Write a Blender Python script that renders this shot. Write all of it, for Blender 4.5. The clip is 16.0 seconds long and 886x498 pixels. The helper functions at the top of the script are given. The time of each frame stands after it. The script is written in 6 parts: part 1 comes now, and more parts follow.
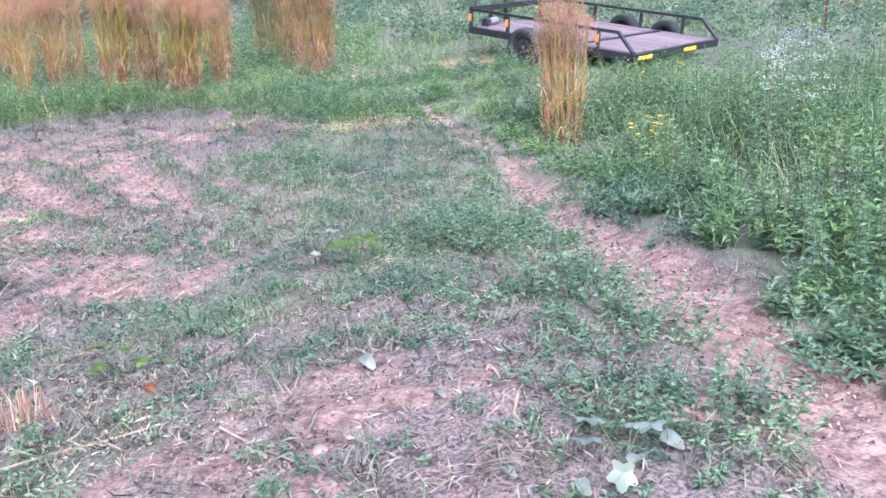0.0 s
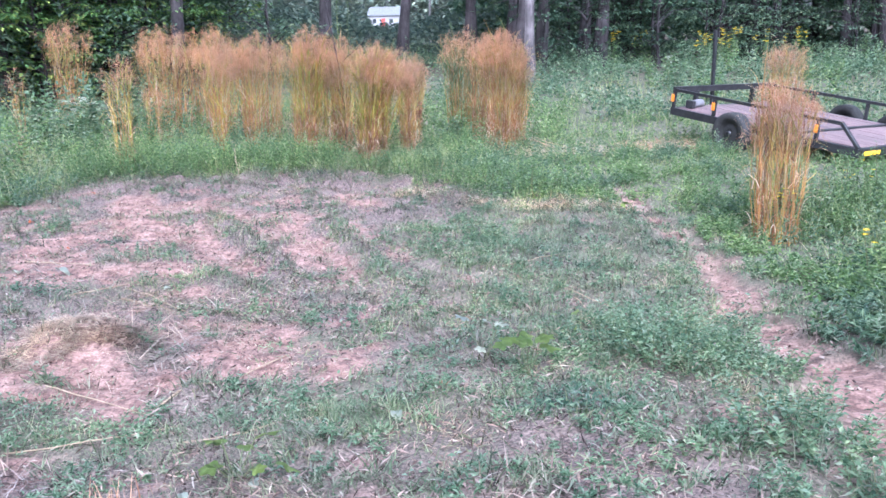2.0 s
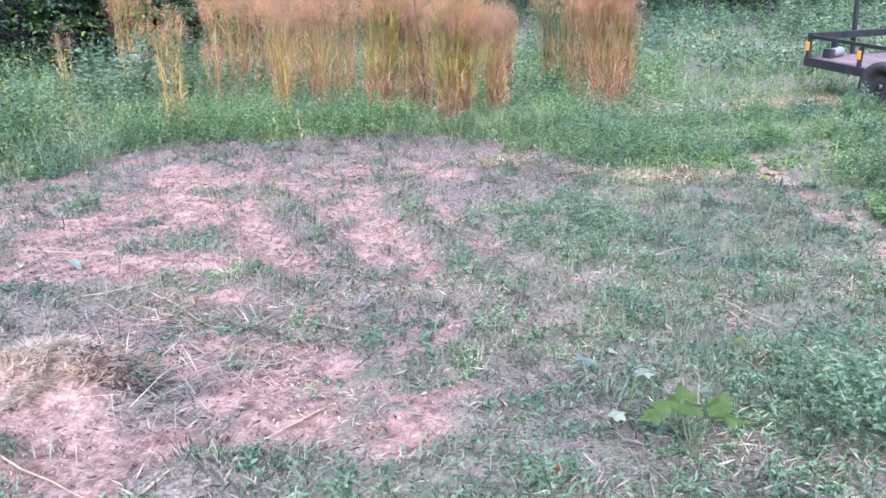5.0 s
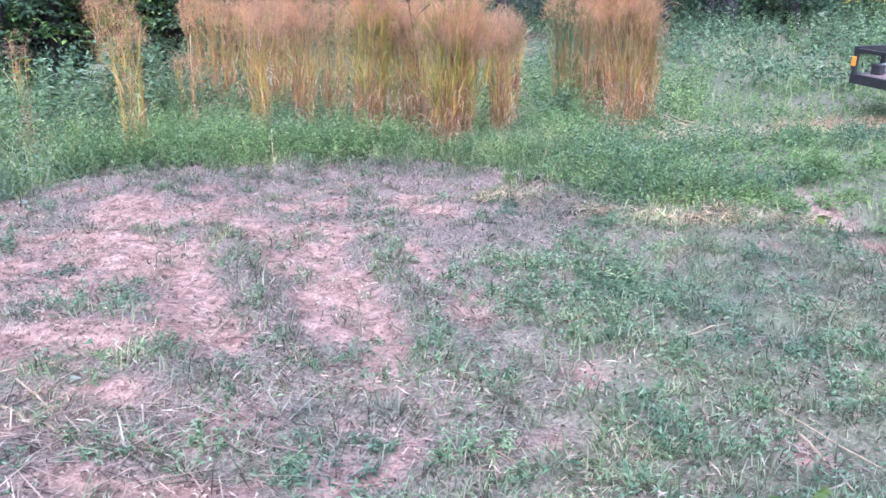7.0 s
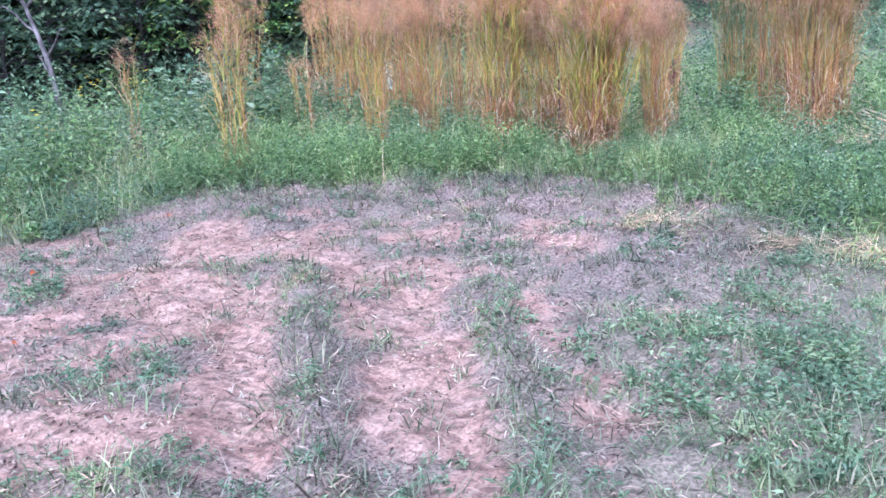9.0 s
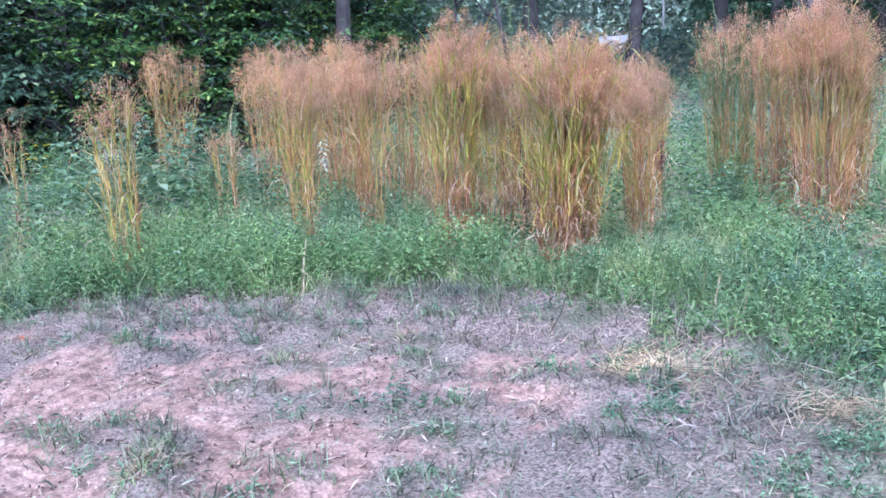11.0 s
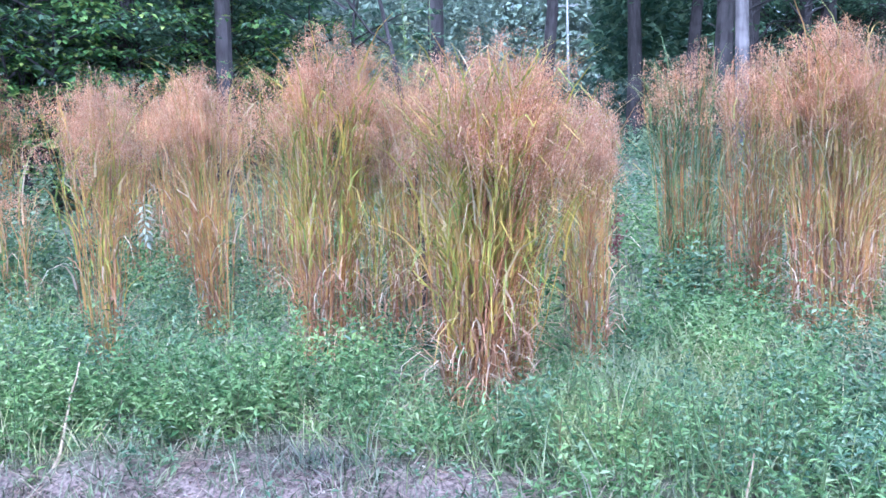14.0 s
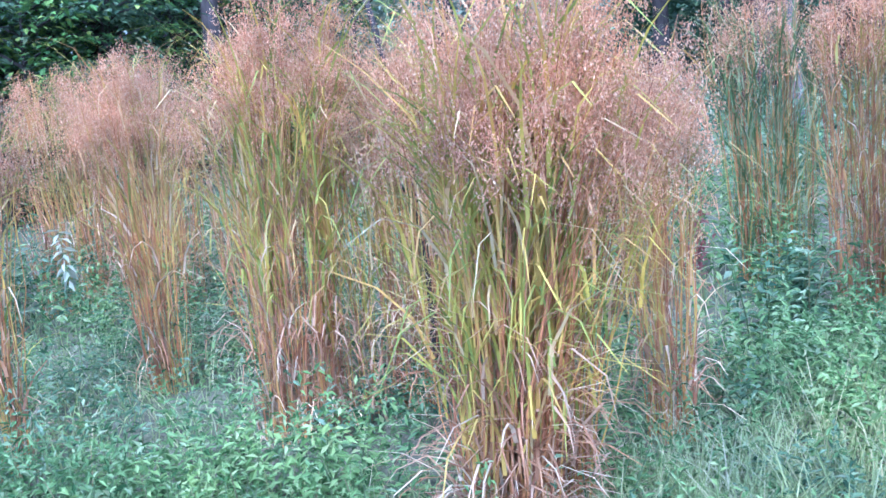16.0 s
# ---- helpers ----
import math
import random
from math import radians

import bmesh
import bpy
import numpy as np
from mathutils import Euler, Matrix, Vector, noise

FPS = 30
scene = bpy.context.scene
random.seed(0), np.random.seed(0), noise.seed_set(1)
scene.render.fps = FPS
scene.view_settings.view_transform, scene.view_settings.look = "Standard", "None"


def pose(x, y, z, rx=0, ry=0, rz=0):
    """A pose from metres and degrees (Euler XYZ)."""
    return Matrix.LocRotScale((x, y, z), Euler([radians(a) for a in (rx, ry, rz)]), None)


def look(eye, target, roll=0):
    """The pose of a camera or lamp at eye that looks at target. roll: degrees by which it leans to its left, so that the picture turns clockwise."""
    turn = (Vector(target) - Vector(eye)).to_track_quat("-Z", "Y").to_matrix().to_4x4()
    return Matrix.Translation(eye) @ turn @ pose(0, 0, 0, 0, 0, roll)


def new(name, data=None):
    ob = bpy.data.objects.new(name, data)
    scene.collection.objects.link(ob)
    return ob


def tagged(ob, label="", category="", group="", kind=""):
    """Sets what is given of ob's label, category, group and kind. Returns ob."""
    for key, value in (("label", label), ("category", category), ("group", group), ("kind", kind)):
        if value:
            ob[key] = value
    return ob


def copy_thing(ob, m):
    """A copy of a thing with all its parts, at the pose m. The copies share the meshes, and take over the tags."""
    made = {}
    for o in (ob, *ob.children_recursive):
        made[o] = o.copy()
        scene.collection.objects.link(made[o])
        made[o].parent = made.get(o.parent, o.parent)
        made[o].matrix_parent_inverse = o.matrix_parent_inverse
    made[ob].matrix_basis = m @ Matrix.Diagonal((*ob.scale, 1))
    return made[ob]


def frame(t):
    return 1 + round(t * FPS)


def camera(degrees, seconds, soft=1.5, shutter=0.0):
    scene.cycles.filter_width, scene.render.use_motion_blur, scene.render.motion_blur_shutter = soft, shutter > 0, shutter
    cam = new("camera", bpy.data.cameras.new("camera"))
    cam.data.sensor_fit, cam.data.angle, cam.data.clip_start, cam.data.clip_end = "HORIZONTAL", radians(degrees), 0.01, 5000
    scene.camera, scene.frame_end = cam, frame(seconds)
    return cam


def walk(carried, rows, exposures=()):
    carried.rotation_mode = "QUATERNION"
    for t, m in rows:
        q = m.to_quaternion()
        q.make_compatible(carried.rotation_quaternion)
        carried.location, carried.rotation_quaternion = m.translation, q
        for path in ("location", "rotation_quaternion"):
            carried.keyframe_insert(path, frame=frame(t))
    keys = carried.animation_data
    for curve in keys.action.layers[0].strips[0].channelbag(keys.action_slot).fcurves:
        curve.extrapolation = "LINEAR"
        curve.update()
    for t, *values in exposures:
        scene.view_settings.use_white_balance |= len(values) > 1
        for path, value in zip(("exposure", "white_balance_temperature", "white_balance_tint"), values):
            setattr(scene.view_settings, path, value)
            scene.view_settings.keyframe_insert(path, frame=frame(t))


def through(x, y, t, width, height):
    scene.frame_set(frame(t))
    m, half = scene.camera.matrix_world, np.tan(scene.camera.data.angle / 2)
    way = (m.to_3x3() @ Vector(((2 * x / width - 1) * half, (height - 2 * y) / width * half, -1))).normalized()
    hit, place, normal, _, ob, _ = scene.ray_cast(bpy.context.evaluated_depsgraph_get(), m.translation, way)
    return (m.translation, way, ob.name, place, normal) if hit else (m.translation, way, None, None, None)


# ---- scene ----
cam = camera(52.4, 16.0, 1.6)
METRES, EYE, TILT, LEAN, TURN = 10.345, 1.5, 0.0, 0.0, 0.0
ROWS = [
    (0.0, 0.0, 0.0, 0.0, -0.9, -18.11, 2.75),
    (0.5, -0.009, 0.0212, 0.0, 0.32, -15.55, 4.33),
    (1.0, -0.0097, 0.041, 0.0013, 6.83, -15.58, 4.77),
    (1.5, 0.0007, 0.0555, -0.0065, 12.81, -14.56, 3.46),
    (2.0, -0.0066, 0.0705, -0.0081, 11.37, -13.17, 0.27),
    (2.5, -0.0151, 0.0932, -0.0104, 17.22, -10.44, 2.08),
    (3.0, -0.0185, 0.116, -0.0111, 17.57, -11.73, 2.39),
    (3.5, -0.0198, 0.1392, -0.0172, 19.16, -14.5, -0.1),
    (6.0, -0.0608, 0.2782, -0.0301, 15.25, -15.6, 2.23),
    (6.5, -0.0589, 0.3117, -0.0335, 17.12, -13.88, 0.52),
    (7.0, -0.0633, 0.3442, -0.0322, 17.7, -14.87, 1.03),
    (7.5, -0.0656, 0.3771, -0.0365, 16.55, -16.57, 1.51),
    (8.0, -0.0691, 0.4136, -0.0385, 23.79, -15.24, -0.96),
    (8.5, -0.0774, 0.4473, -0.0377, 25.95, -14.69, 1.01),
    (9.0, -0.0909, 0.4761, -0.0422, 27.37, -14.54, 3.62),
    (11.5, -0.1567, 0.6443, -0.0405, 24.13, -10.11, 3.36),
    (12.0, -0.1757, 0.6691, -0.0428, 22.31, -10.44, 3.81),
    (12.5, -0.1826, 0.7079, -0.0418, 22.63, -6.12, 2.82),
    (13.0, -0.199, 0.741, -0.0428, 22.07, -5.84, 4.61),
    (13.5, -0.2054, 0.773, -0.0413, 21.53, -7.44, 7.01),
    (14.0, -0.2063, 0.8067, -0.0475, 19.78, -7.34, 2.01),
    (14.5, -0.2109, 0.8422, -0.042, 19.15, -9.26, 4.22),
    (15.0, -0.2246, 0.8741, -0.0431, 19.76, -8.24, 7.19),
    (15.5, -0.2348, 0.9086, -0.0436, 21.12, -5.35, 5.63),
    (16.0, -0.2452, 0.9351, -0.0431, 20.91, -9.37, 5.95),
]
walk(cam, [(t, pose(0, 0, EYE, TILT, LEAN, TURN) @ pose(METRES * x, METRES * y, METRES * z, 90 + pitch, roll, yaw)) for t, x, y, z, yaw, pitch, roll in ROWS],
     [(0.0, 1.62, 5080, 15), (9.0, 1.56, 4860, 14), (11.5, 1.51, 4600, 10), (12.5, 1.71, 4520, 12), (13.5, 1.76, 4480, 12), (16.0, 1.76, 4230, 11)])

# ---- world, sun, exposure ----
world = bpy.data.worlds.new("sky")
scene.world = world
world.use_nodes = True
wn = world.node_tree.nodes
sky = wn.new("ShaderNodeTexSky")
sky.sky_type = "NISHITA"
sky.sun_disc = False
sky.sun_elevation, sky.sun_rotation = radians(45), radians(166)
sky.air_density, sky.dust_density, sky.ozone_density = 1.0, 6.0, 0.6
wn["Background"].inputs["Strength"].default_value = 0.15
haze = wn.new("ShaderNodeHueSaturation")
haze.inputs["Saturation"].default_value = 0.4
world.node_tree.links.new(sky.outputs[0], haze.inputs["Color"])
world.node_tree.links.new(haze.outputs[0], wn["Background"].inputs["Color"])
sun_data = bpy.data.lights.new("sun", "SUN")
sun_data.energy, sun_data.angle, sun_data.color = 1.35, radians(60), (1.0, 0.96, 0.92)
sun = new("sun", sun_data)
sun.matrix_basis = look((4, -16, 16.5), (0, 0, 0))

rng = np.random.default_rng(11)


# ---- materials ----
def base_mat(name, rough=0.7):
    m = bpy.data.materials.new(name)
    m.use_nodes = True
    t = m.node_tree
    b = t.nodes["Principled BSDF"]
    b.inputs["Roughness"].default_value = rough
    return m, t, b


def ramp(t, fac, stops):
    r = t.nodes.new("ShaderNodeValToRGB")
    els = r.color_ramp.elements
    while len(els) < len(stops):
        els.new(0.5)
    for e, (p, c) in zip(els, stops):
        e.position, e.color = p, (*c, 1)
    t.links.new(fac, r.inputs[0])
    return r.outputs[0]


def noise_node(t, scale, detail=4.0, coords="Object", stretch=None):
    tc = t.nodes.new("ShaderNodeTexCoord")
    n = t.nodes.new("ShaderNodeTexNoise")
    n.inputs["Scale"].default_value, n.inputs["Detail"].default_value = scale, detail
    out = tc.outputs[coords]
    if stretch:
        mp = t.nodes.new("ShaderNodeMapping")
        mp.inputs["Scale"].default_value = stretch
        t.links.new(out, mp.inputs[0])
        out = mp.outputs[0]
    t.links.new(out, n.inputs["Vector"])
    return n.outputs[0]


def mix(t, fac, a, b, how="MIX"):
    n = t.nodes.new("ShaderNodeMix")
    n.data_type, n.blend_type = "RGBA", how
    for sock, v in ((n.inputs[0], fac), (n.inputs[6], a), (n.inputs[7], b)):
        if isinstance(v, (int, float)):
            sock.default_value = v
        elif isinstance(v, tuple):
            sock.default_value = (*v, 1)
        else:
            t.links.new(v, sock)
    return n.outputs[2]


def attr(t, name):
    n = t.nodes.new("ShaderNodeAttribute")
    n.attribute_name = name
    return n.outputs["Fac"]


def bump(t, b, height, strength, dist):
    n = t.nodes.new("ShaderNodeBump")
    n.inputs["Strength"].default_value, n.inputs["Distance"].default_value = strength, dist
    t.links.new(height, n.inputs["Height"])
    t.links.new(n.outputs[0], b.inputs["Normal"])


def island(t):
    return t.nodes.new("ShaderNodeNewGeometry").outputs["Random Per Island"]


def leaf_mat(name, stops, rough=0.55, through=0.3, shade=0.6):
    """Foliage: a colour for each leaf, a patchy variation, some light let through."""
    m, t, b = base_mat(name, rough)
    col = ramp(t, island(t), [(p, tuple(shade * v for v in c)) for p, c in stops])
    n = ramp(t, noise_node(t, 1.3, 3), [(0.3, (0.70, 0.75, 0.82)), (0.7, (1.25, 1.20, 1.02))])
    col = mix(t, 1.0, col, n, "MULTIPLY")
    n = ramp(t, noise_node(t, 4.6, 2), [(0.34, (0.76, 0.82, 0.84)), (0.66, (1.2, 1.16, 1.08))])
    col = mix(t, 1.0, col, n, "MULTIPLY")
    t.links.new(col, b.inputs["Base Color"])
    b.inputs["Specular IOR Level"].default_value = 0.25
    tr = t.nodes.new("ShaderNodeBsdfTranslucent")
    t.links.new(col, tr.inputs["Color"])
    ms = t.nodes.new("ShaderNodeMixShader")
    ms.inputs[0].default_value = through
    t.links.new(b.outputs[0], ms.inputs[1])
    t.links.new(tr.outputs[0], ms.inputs[2])
    t.links.new(ms.outputs[0], t.nodes["Material Output"].inputs["Surface"])
    return m


def plain_mat(name, dark, light, scale=8.0, rough=0.6, metal=0.0, relief=0.0, stretch=None):
    m, t, b = base_mat(name, rough)
    n = noise_node(t, scale, 6, stretch=stretch)
    t.links.new(ramp(t, n, [(0.3, dark), (0.7, light)]), b.inputs["Base Color"])
    b.inputs["Metallic"].default_value = metal
    if relief:
        bump(t, b, n, 0.6, relief)
    return m


def plank_mat():
    m, t, b = base_mat("weathered_plank", 0.8)
    info = t.nodes.new("ShaderNodeObjectInfo").outputs["Random"]
    grain = noise_node(t, 6, 8, stretch=(0.6, 14, 14))
    col = ramp(t, grain, [(0.3, (0.12, 0.08, 0.083)), (0.7, (0.23, 0.172, 0.175))])
    col = mix(t, 1.0, col, ramp(t, info, [(0, (0.8, 0.8, 0.82)), (1, (1.15, 1.1, 1.1))]), "MULTIPLY")
    t.links.new(col, b.inputs["Base Color"])
    bump(t, b, grain, 0.5, 0.004)
    return m


def ground_mat():
    m, t, b = base_mat("clay_and_thatch", 0.95)
    fine = noise_node(t, 70, 8)
    mid = noise_node(t, 5, 6)
    big = noise_node(t, 1.1, 4)
    clod = noise_node(t, 16, 6)
    soil = mix(t, ramp(t, mid, [(0.35, (0, 0, 0)), (0.65, (1, 1, 1))]), (0.215, 0.128, 0.111), (0.312, 0.210, 0.188))
    soil = mix(t, 1.0, soil, ramp(t, clod, [(0.36, (0.5, 0.46, 0.45)), (0.58, (1.14, 1.12, 1.10))]), "MULTIPLY")
    soil = mix(t, 1.0, soil, ramp(t, fine, [(0.32, (0.5, 0.46, 0.44)), (0.62, (1.12, 1.1, 1.08))]), "MULTIPLY")
    thatch = mix(t, ramp(t, fine, [(0.36, (0, 0, 0)), (0.64, (1, 1, 1))]), (0.05, 0.036, 0.034), (0.235, 0.172, 0.16))
    green = mix(t, ramp(t, mid, [(0.35, (0, 0, 0)), (0.7, (1, 1, 1))]), (0.048, 0.069, 0.036), (0.114, 0.144, 0.072))
    duff = mix(t, big, (0.042, 0.030, 0.018), (0.078, 0.060, 0.036))
    col = mix(t, attr(t, "bare"), thatch, soil)
    col = mix(t, attr(t, "green"), col, green)
    col = mix(t, attr(t, "woods"), col, duff)
    t.links.new(col, b.inputs["Base Color"])
    wave = t.nodes.new("ShaderNodeTexWave")
    wave.bands_direction = "Y"
    wave.inputs["Scale"].default_value, wave.inputs["Distortion"].default_value, wave.inputs["Detail"].default_value = 5.5, 1.2, 2.0
    t.links.new(t.nodes.new("ShaderNodeTexCoord").outputs["Object"], wave.inputs["Vector"])
    relief = mix(t, attr(t, "tread"), clod, mix(t, 0.5, clod, wave.outputs["Color"]))
    bump(t, b, relief, 0.5, 0.03)
    return m


def bark_mat(name, dark, light):
    m, t, b = base_mat(name, 0.9)
    n = noise_node(t, 5, 8, stretch=(3, 3, 0.7))
    spots = noise_node(t, 1.6, 3)
    col = ramp(t, n, [(0.32, dark), (0.68, light)])
    col = mix(t, ramp(t, spots, [(0.5, (0, 0, 0)), (0.62, (0.7, 0.7, 0.7))]), col, tuple(min(1, c * 1.6) for c in light))
    t.links.new(col, b.inputs["Base Color"])
    bump(t, b, n, 0.9, 0.03)
    return m


GROUND = ground_mat()
BARK = bark_mat("grey_bark", (0.012, 0.0095, 0.011), (0.045, 0.037, 0.042))
BARK_PALE = bark_mat("pale_bark", (0.03, 0.026, 0.028), (0.13, 0.112, 0.12))
WOODS = leaf_mat("forest_leaf", [(0, (0.075, 0.13, 0.095)), (0.5, (0.15, 0.235, 0.165)), (0.85, (0.235, 0.325, 0.225)), (1, (0.34, 0.41, 0.26))], rough=0.75, through=0.48, shade=0.72)
# Darker copy of the forest leaf: the woods' inner shade as colour.
WOODS_SHADE = leaf_mat("forest_leaf_in_shade", [(0, (0.04, 0.085, 0.06)), (0.6, (0.08, 0.135, 0.09)), (1, (0.15, 0.21, 0.13))], through=0.4, shade=0.85)
# Bluer forest leaf with woodland shade and haze mixed into its colour.
WOODS_MID = leaf_mat("shaded_forest_leaf", [(0, (0.10, 0.16, 0.135)), (0.6, (0.165, 0.23, 0.20)), (1, (0.26, 0.33, 0.28))], through=0.5)
WOODS_LIGHT = leaf_mat("light_forest_leaf", [(0, (0.08, 0.16, 0.06)), (0.6, (0.14, 0.25, 0.08)), (1, (0.36, 0.42, 0.12))], through=0.4, shade=0.95)
# Leaf paled by the haze of distance, mixed into its colour.
FAR_HAZY = leaf_mat("far_leaf_with_haze", [(0, (0.17, 0.22, 0.19)), (1, (0.31, 0.36, 0.31))], shade=0.92)
WEED = leaf_mat("weed_leaf", [(0, (0.052, 0.115, 0.045)), (0.35, (0.207, 0.33, 0.135)), (0.8, (0.325, 0.455, 0.225)), (1, (0.45, 0.53, 0.34))], rough=0.85, through=0.38, shade=0.72)
WEED_BLUE = leaf_mat("bluish_weed_leaf", [(0, (0.052, 0.11, 0.065)), (0.38, (0.212, 0.33, 0.208)), (0.8, (0.34, 0.455, 0.315)), (1, (0.46, 0.54, 0.42))], rough=0.85, through=0.38, shade=0.66)
STALK = leaf_mat("weed_stalk", [(0, (0.14, 0.20, 0.10)), (0.8, (0.22, 0.30, 0.15)), (1, (0.30, 0.24, 0.15))], through=0.1)
TURF = leaf_mat("turf_blade", [(0, (0.07, 0.105, 0.055)), (0.3, (0.21, 0.285, 0.16)), (0.8, (0.40, 0.47, 0.32)), (1, (0.52, 0.50, 0.39))], through=0.45, shade=0.68)
GRASS = leaf_mat("long_grass_blade", [(0, (0.22, 0.29, 0.13)), (0.4, (0.40, 0.47, 0.23)), (0.75, (0.53, 0.57, 0.33)), (1, (0.66, 0.60, 0.46))], through=0.5, shade=0.74)
CLIP = leaf_mat("dry_clipping", [(0, (0.045, 0.028, 0.027)), (0.22, (0.11, 0.07, 0.064)), (0.4, (0.31, 0.21, 0.19)), (0.6, (0.46, 0.33, 0.30)), (0.85, (0.62, 0.47, 0.43)), (0.96, (0.66, 0.58, 0.54)), (1, (0.36, 0.40, 0.28))], through=0.1)
STRAW_PALE = leaf_mat("pale_straw", [(0, (0.26, 0.17, 0.15)), (0.5, (0.47, 0.35, 0.305)), (0.9, (0.64, 0.51, 0.44)), (1, (0.74, 0.64, 0.55))], through=0.1, shade=0.7)
STRAW = leaf_mat("golden_straw", [(0, (0.44, 0.29, 0.19)), (0.6, (0.64, 0.47, 0.33)), (1, (0.78, 0.65, 0.50))], through=0.1, shade=0.7)
REED = leaf_mat("sedge_blade", [(0, (0.26, 0.33, 0.09)), (0.3, (0.48, 0.46, 0.11)), (0.6, (0.68, 0.52, 0.13)), (0.8, (0.62, 0.38, 0.15)), (1, (0.74, 0.61, 0.42))], through=0.4, shade=0.85)
REED_TAN = leaf_mat("tan_sedge_blade", [(0, (0.30, 0.33, 0.10)), (0.3, (0.52, 0.41, 0.14)), (0.6, (0.48, 0.27, 0.13)), (0.8, (0.60, 0.38, 0.21)), (1, (0.74, 0.57, 0.42))], through=0.4, shade=0.85)
REED_LOW = leaf_mat("dry_sedge_blade", [(0, (0.36, 0.17, 0.11)), (0.4, (0.50, 0.29, 0.20)), (0.75, (0.64, 0.44, 0.35)), (1, (0.82, 0.67, 0.57))], through=0.4, shade=0.85)
REED_GREEN = leaf_mat("green_sedge_blade", [(0, (0.11, 0.18, 0.08)), (0.6, (0.22, 0.28, 0.12)), (1, (0.50, 0.50, 0.32))], through=0.35, shade=0.8)
CULM = leaf_mat("sedge_culm", [(0, (0.42, 0.32, 0.08)), (0.3, (0.46, 0.25, 0.09)), (0.65, (0.34, 0.14, 0.075)), (1, (0.22, 0.09, 0.06))], through=0.1, shade=0.85)
STUBBLE = leaf_mat("mown_stubble", [(0, (0.05, 0.06, 0.038)), (0.25, (0.17, 0.195, 0.13)), (0.6, (0.40, 0.43, 0.32)), (0.85, (0.52, 0.49, 0.41)), (1, (0.38, 0.29, 0.26))], through=0.35, shade=0.53)
HEAD = leaf_mat("sedge_seed_head", [(0, (0.48, 0.24, 0.16)), (0.5, (0.65, 0.37, 0.26)), (0.85, (0.77, 0.49, 0.37)), (1, (0.82, 0.63, 0.51))], rough=0.9, through=0.62, shade=0.92)
WHITE_PETAL = leaf_mat("white_petal", [(0, (0.6, 0.6, 0.58)), (1, (0.82, 0.82, 0.8))], shade=0.75)
YELLOW_PETAL = leaf_mat("yellow_petal", [(0, (0.72, 0.50, 0.03)), (1, (0.85, 0.68, 0.06))], shade=1.0)
PALE_LEAF = leaf_mat("pale_fallen_leaf", [(0, (0.58, 0.63, 0.56)), (1, (0.80, 0.82, 0.76))], shade=0.62)
BROAD = leaf_mat("broad_seedling_leaf", [(0, (0.26, 0.38, 0.13)), (0.6, (0.38, 0.48, 0.19)), (1, (0.55, 0.56, 0.28))], through=0.45, shade=0.66)
RUST_LEAF = leaf_mat("rust_leaf", [(0, (0.50, 0.13, 0.06)), (1, (0.62, 0.24, 0.13))], shade=0.8)
PURPLE = leaf_mat("purple_panicle", [(0, (0.30, 0.10, 0.12)), (1, (0.45, 0.20, 0.22))])
TWIG = plain_mat("dry_twig", (0.240, 0.174, 0.114), (0.372, 0.294, 0.210), 20, 0.9)
STEEL = plain_mat("black_painted_steel", (0.012, 0.012, 0.015), (0.03, 0.03, 0.034), 12, 0.42, 0.0, 0.001)
RUBBER = plain_mat("tyre_rubber", (0.015, 0.015, 0.017), (0.04, 0.038, 0.038), 20, 0.85, 0.0, 0.002)
# Rim coloured about as dark as the tyre.
RIM = plain_mat("near_black_rim", (0.012, 0.012, 0.013), (0.03, 0.028, 0.028), 15, 0.8)
ORANGE = plain_mat("orange_reflector", (0.75, 0.20, 0.02), (0.85, 0.28, 0.03), 30, 0.3)
YELLOW = plain_mat("yellow_reflector", (0.80, 0.48, 0.02), (0.88, 0.56, 0.03), 30, 0.3)
PLANK = plank_mat()
STRAP = plain_mat("pale_webbing", (0.14, 0.135, 0.15), (0.22, 0.215, 0.235), 30, 0.8)
RUSTY = plain_mat("rusty_steel", (0.035, 0.02, 0.018), (0.10, 0.05, 0.035), 25, 0.85, 0.2, 0.002)
CLAY = plain_mat("loose_clay", (0.14, 0.06, 0.038), (0.27, 0.135, 0.088), 14, 0.95, 0.0, 0.03)
SIDING = plain_mat("white_siding", (0.252, 0.252, 0.264), (0.312, 0.312, 0.324), 3, 0.7)
ROOFING = plain_mat("grey_roofing", (0.120, 0.126, 0.144), (0.180, 0.186, 0.204), 3, 0.8)
DARK_GLASS = plain_mat("dark_window", (0.03, 0.035, 0.04), (0.06, 0.07, 0.08), 2, 0.1)
RED_PAINT = plain_mat("red_paint", (0.45, 0.06, 0.05), (0.55, 0.10, 0.08), 4, 0.5)
POLE_WOOD = plain_mat("grey_pole_wood", (0.204, 0.198, 0.198), (0.288, 0.276, 0.276), 6, 0.9)


# ---- the lie of the land ----
def ss(a, b, x):
    t = np.clip((x - a) / (b - a), 0, 1)
    return t * t * (3 - 2 * t)


def hash2(i, j, s):
    v = np.sin(i * 127.1 + j * 311.7 + s * 74.7) * 43758.5453
    return v - np.floor(v)


def vnoise(x, y, s=0):
    i, j = np.floor(x), np.floor(y)
    u, v = x - i, y - j
    u, v = u * u * (3 - 2 * u), v * v * (3 - 2 * v)
    return (hash2(i, j, s) * (1 - u) + hash2(i + 1, j, s) * u) * (1 - v) + (hash2(i, j + 1, s) * (1 - u) + hash2(i + 1, j + 1, s) * u) * v


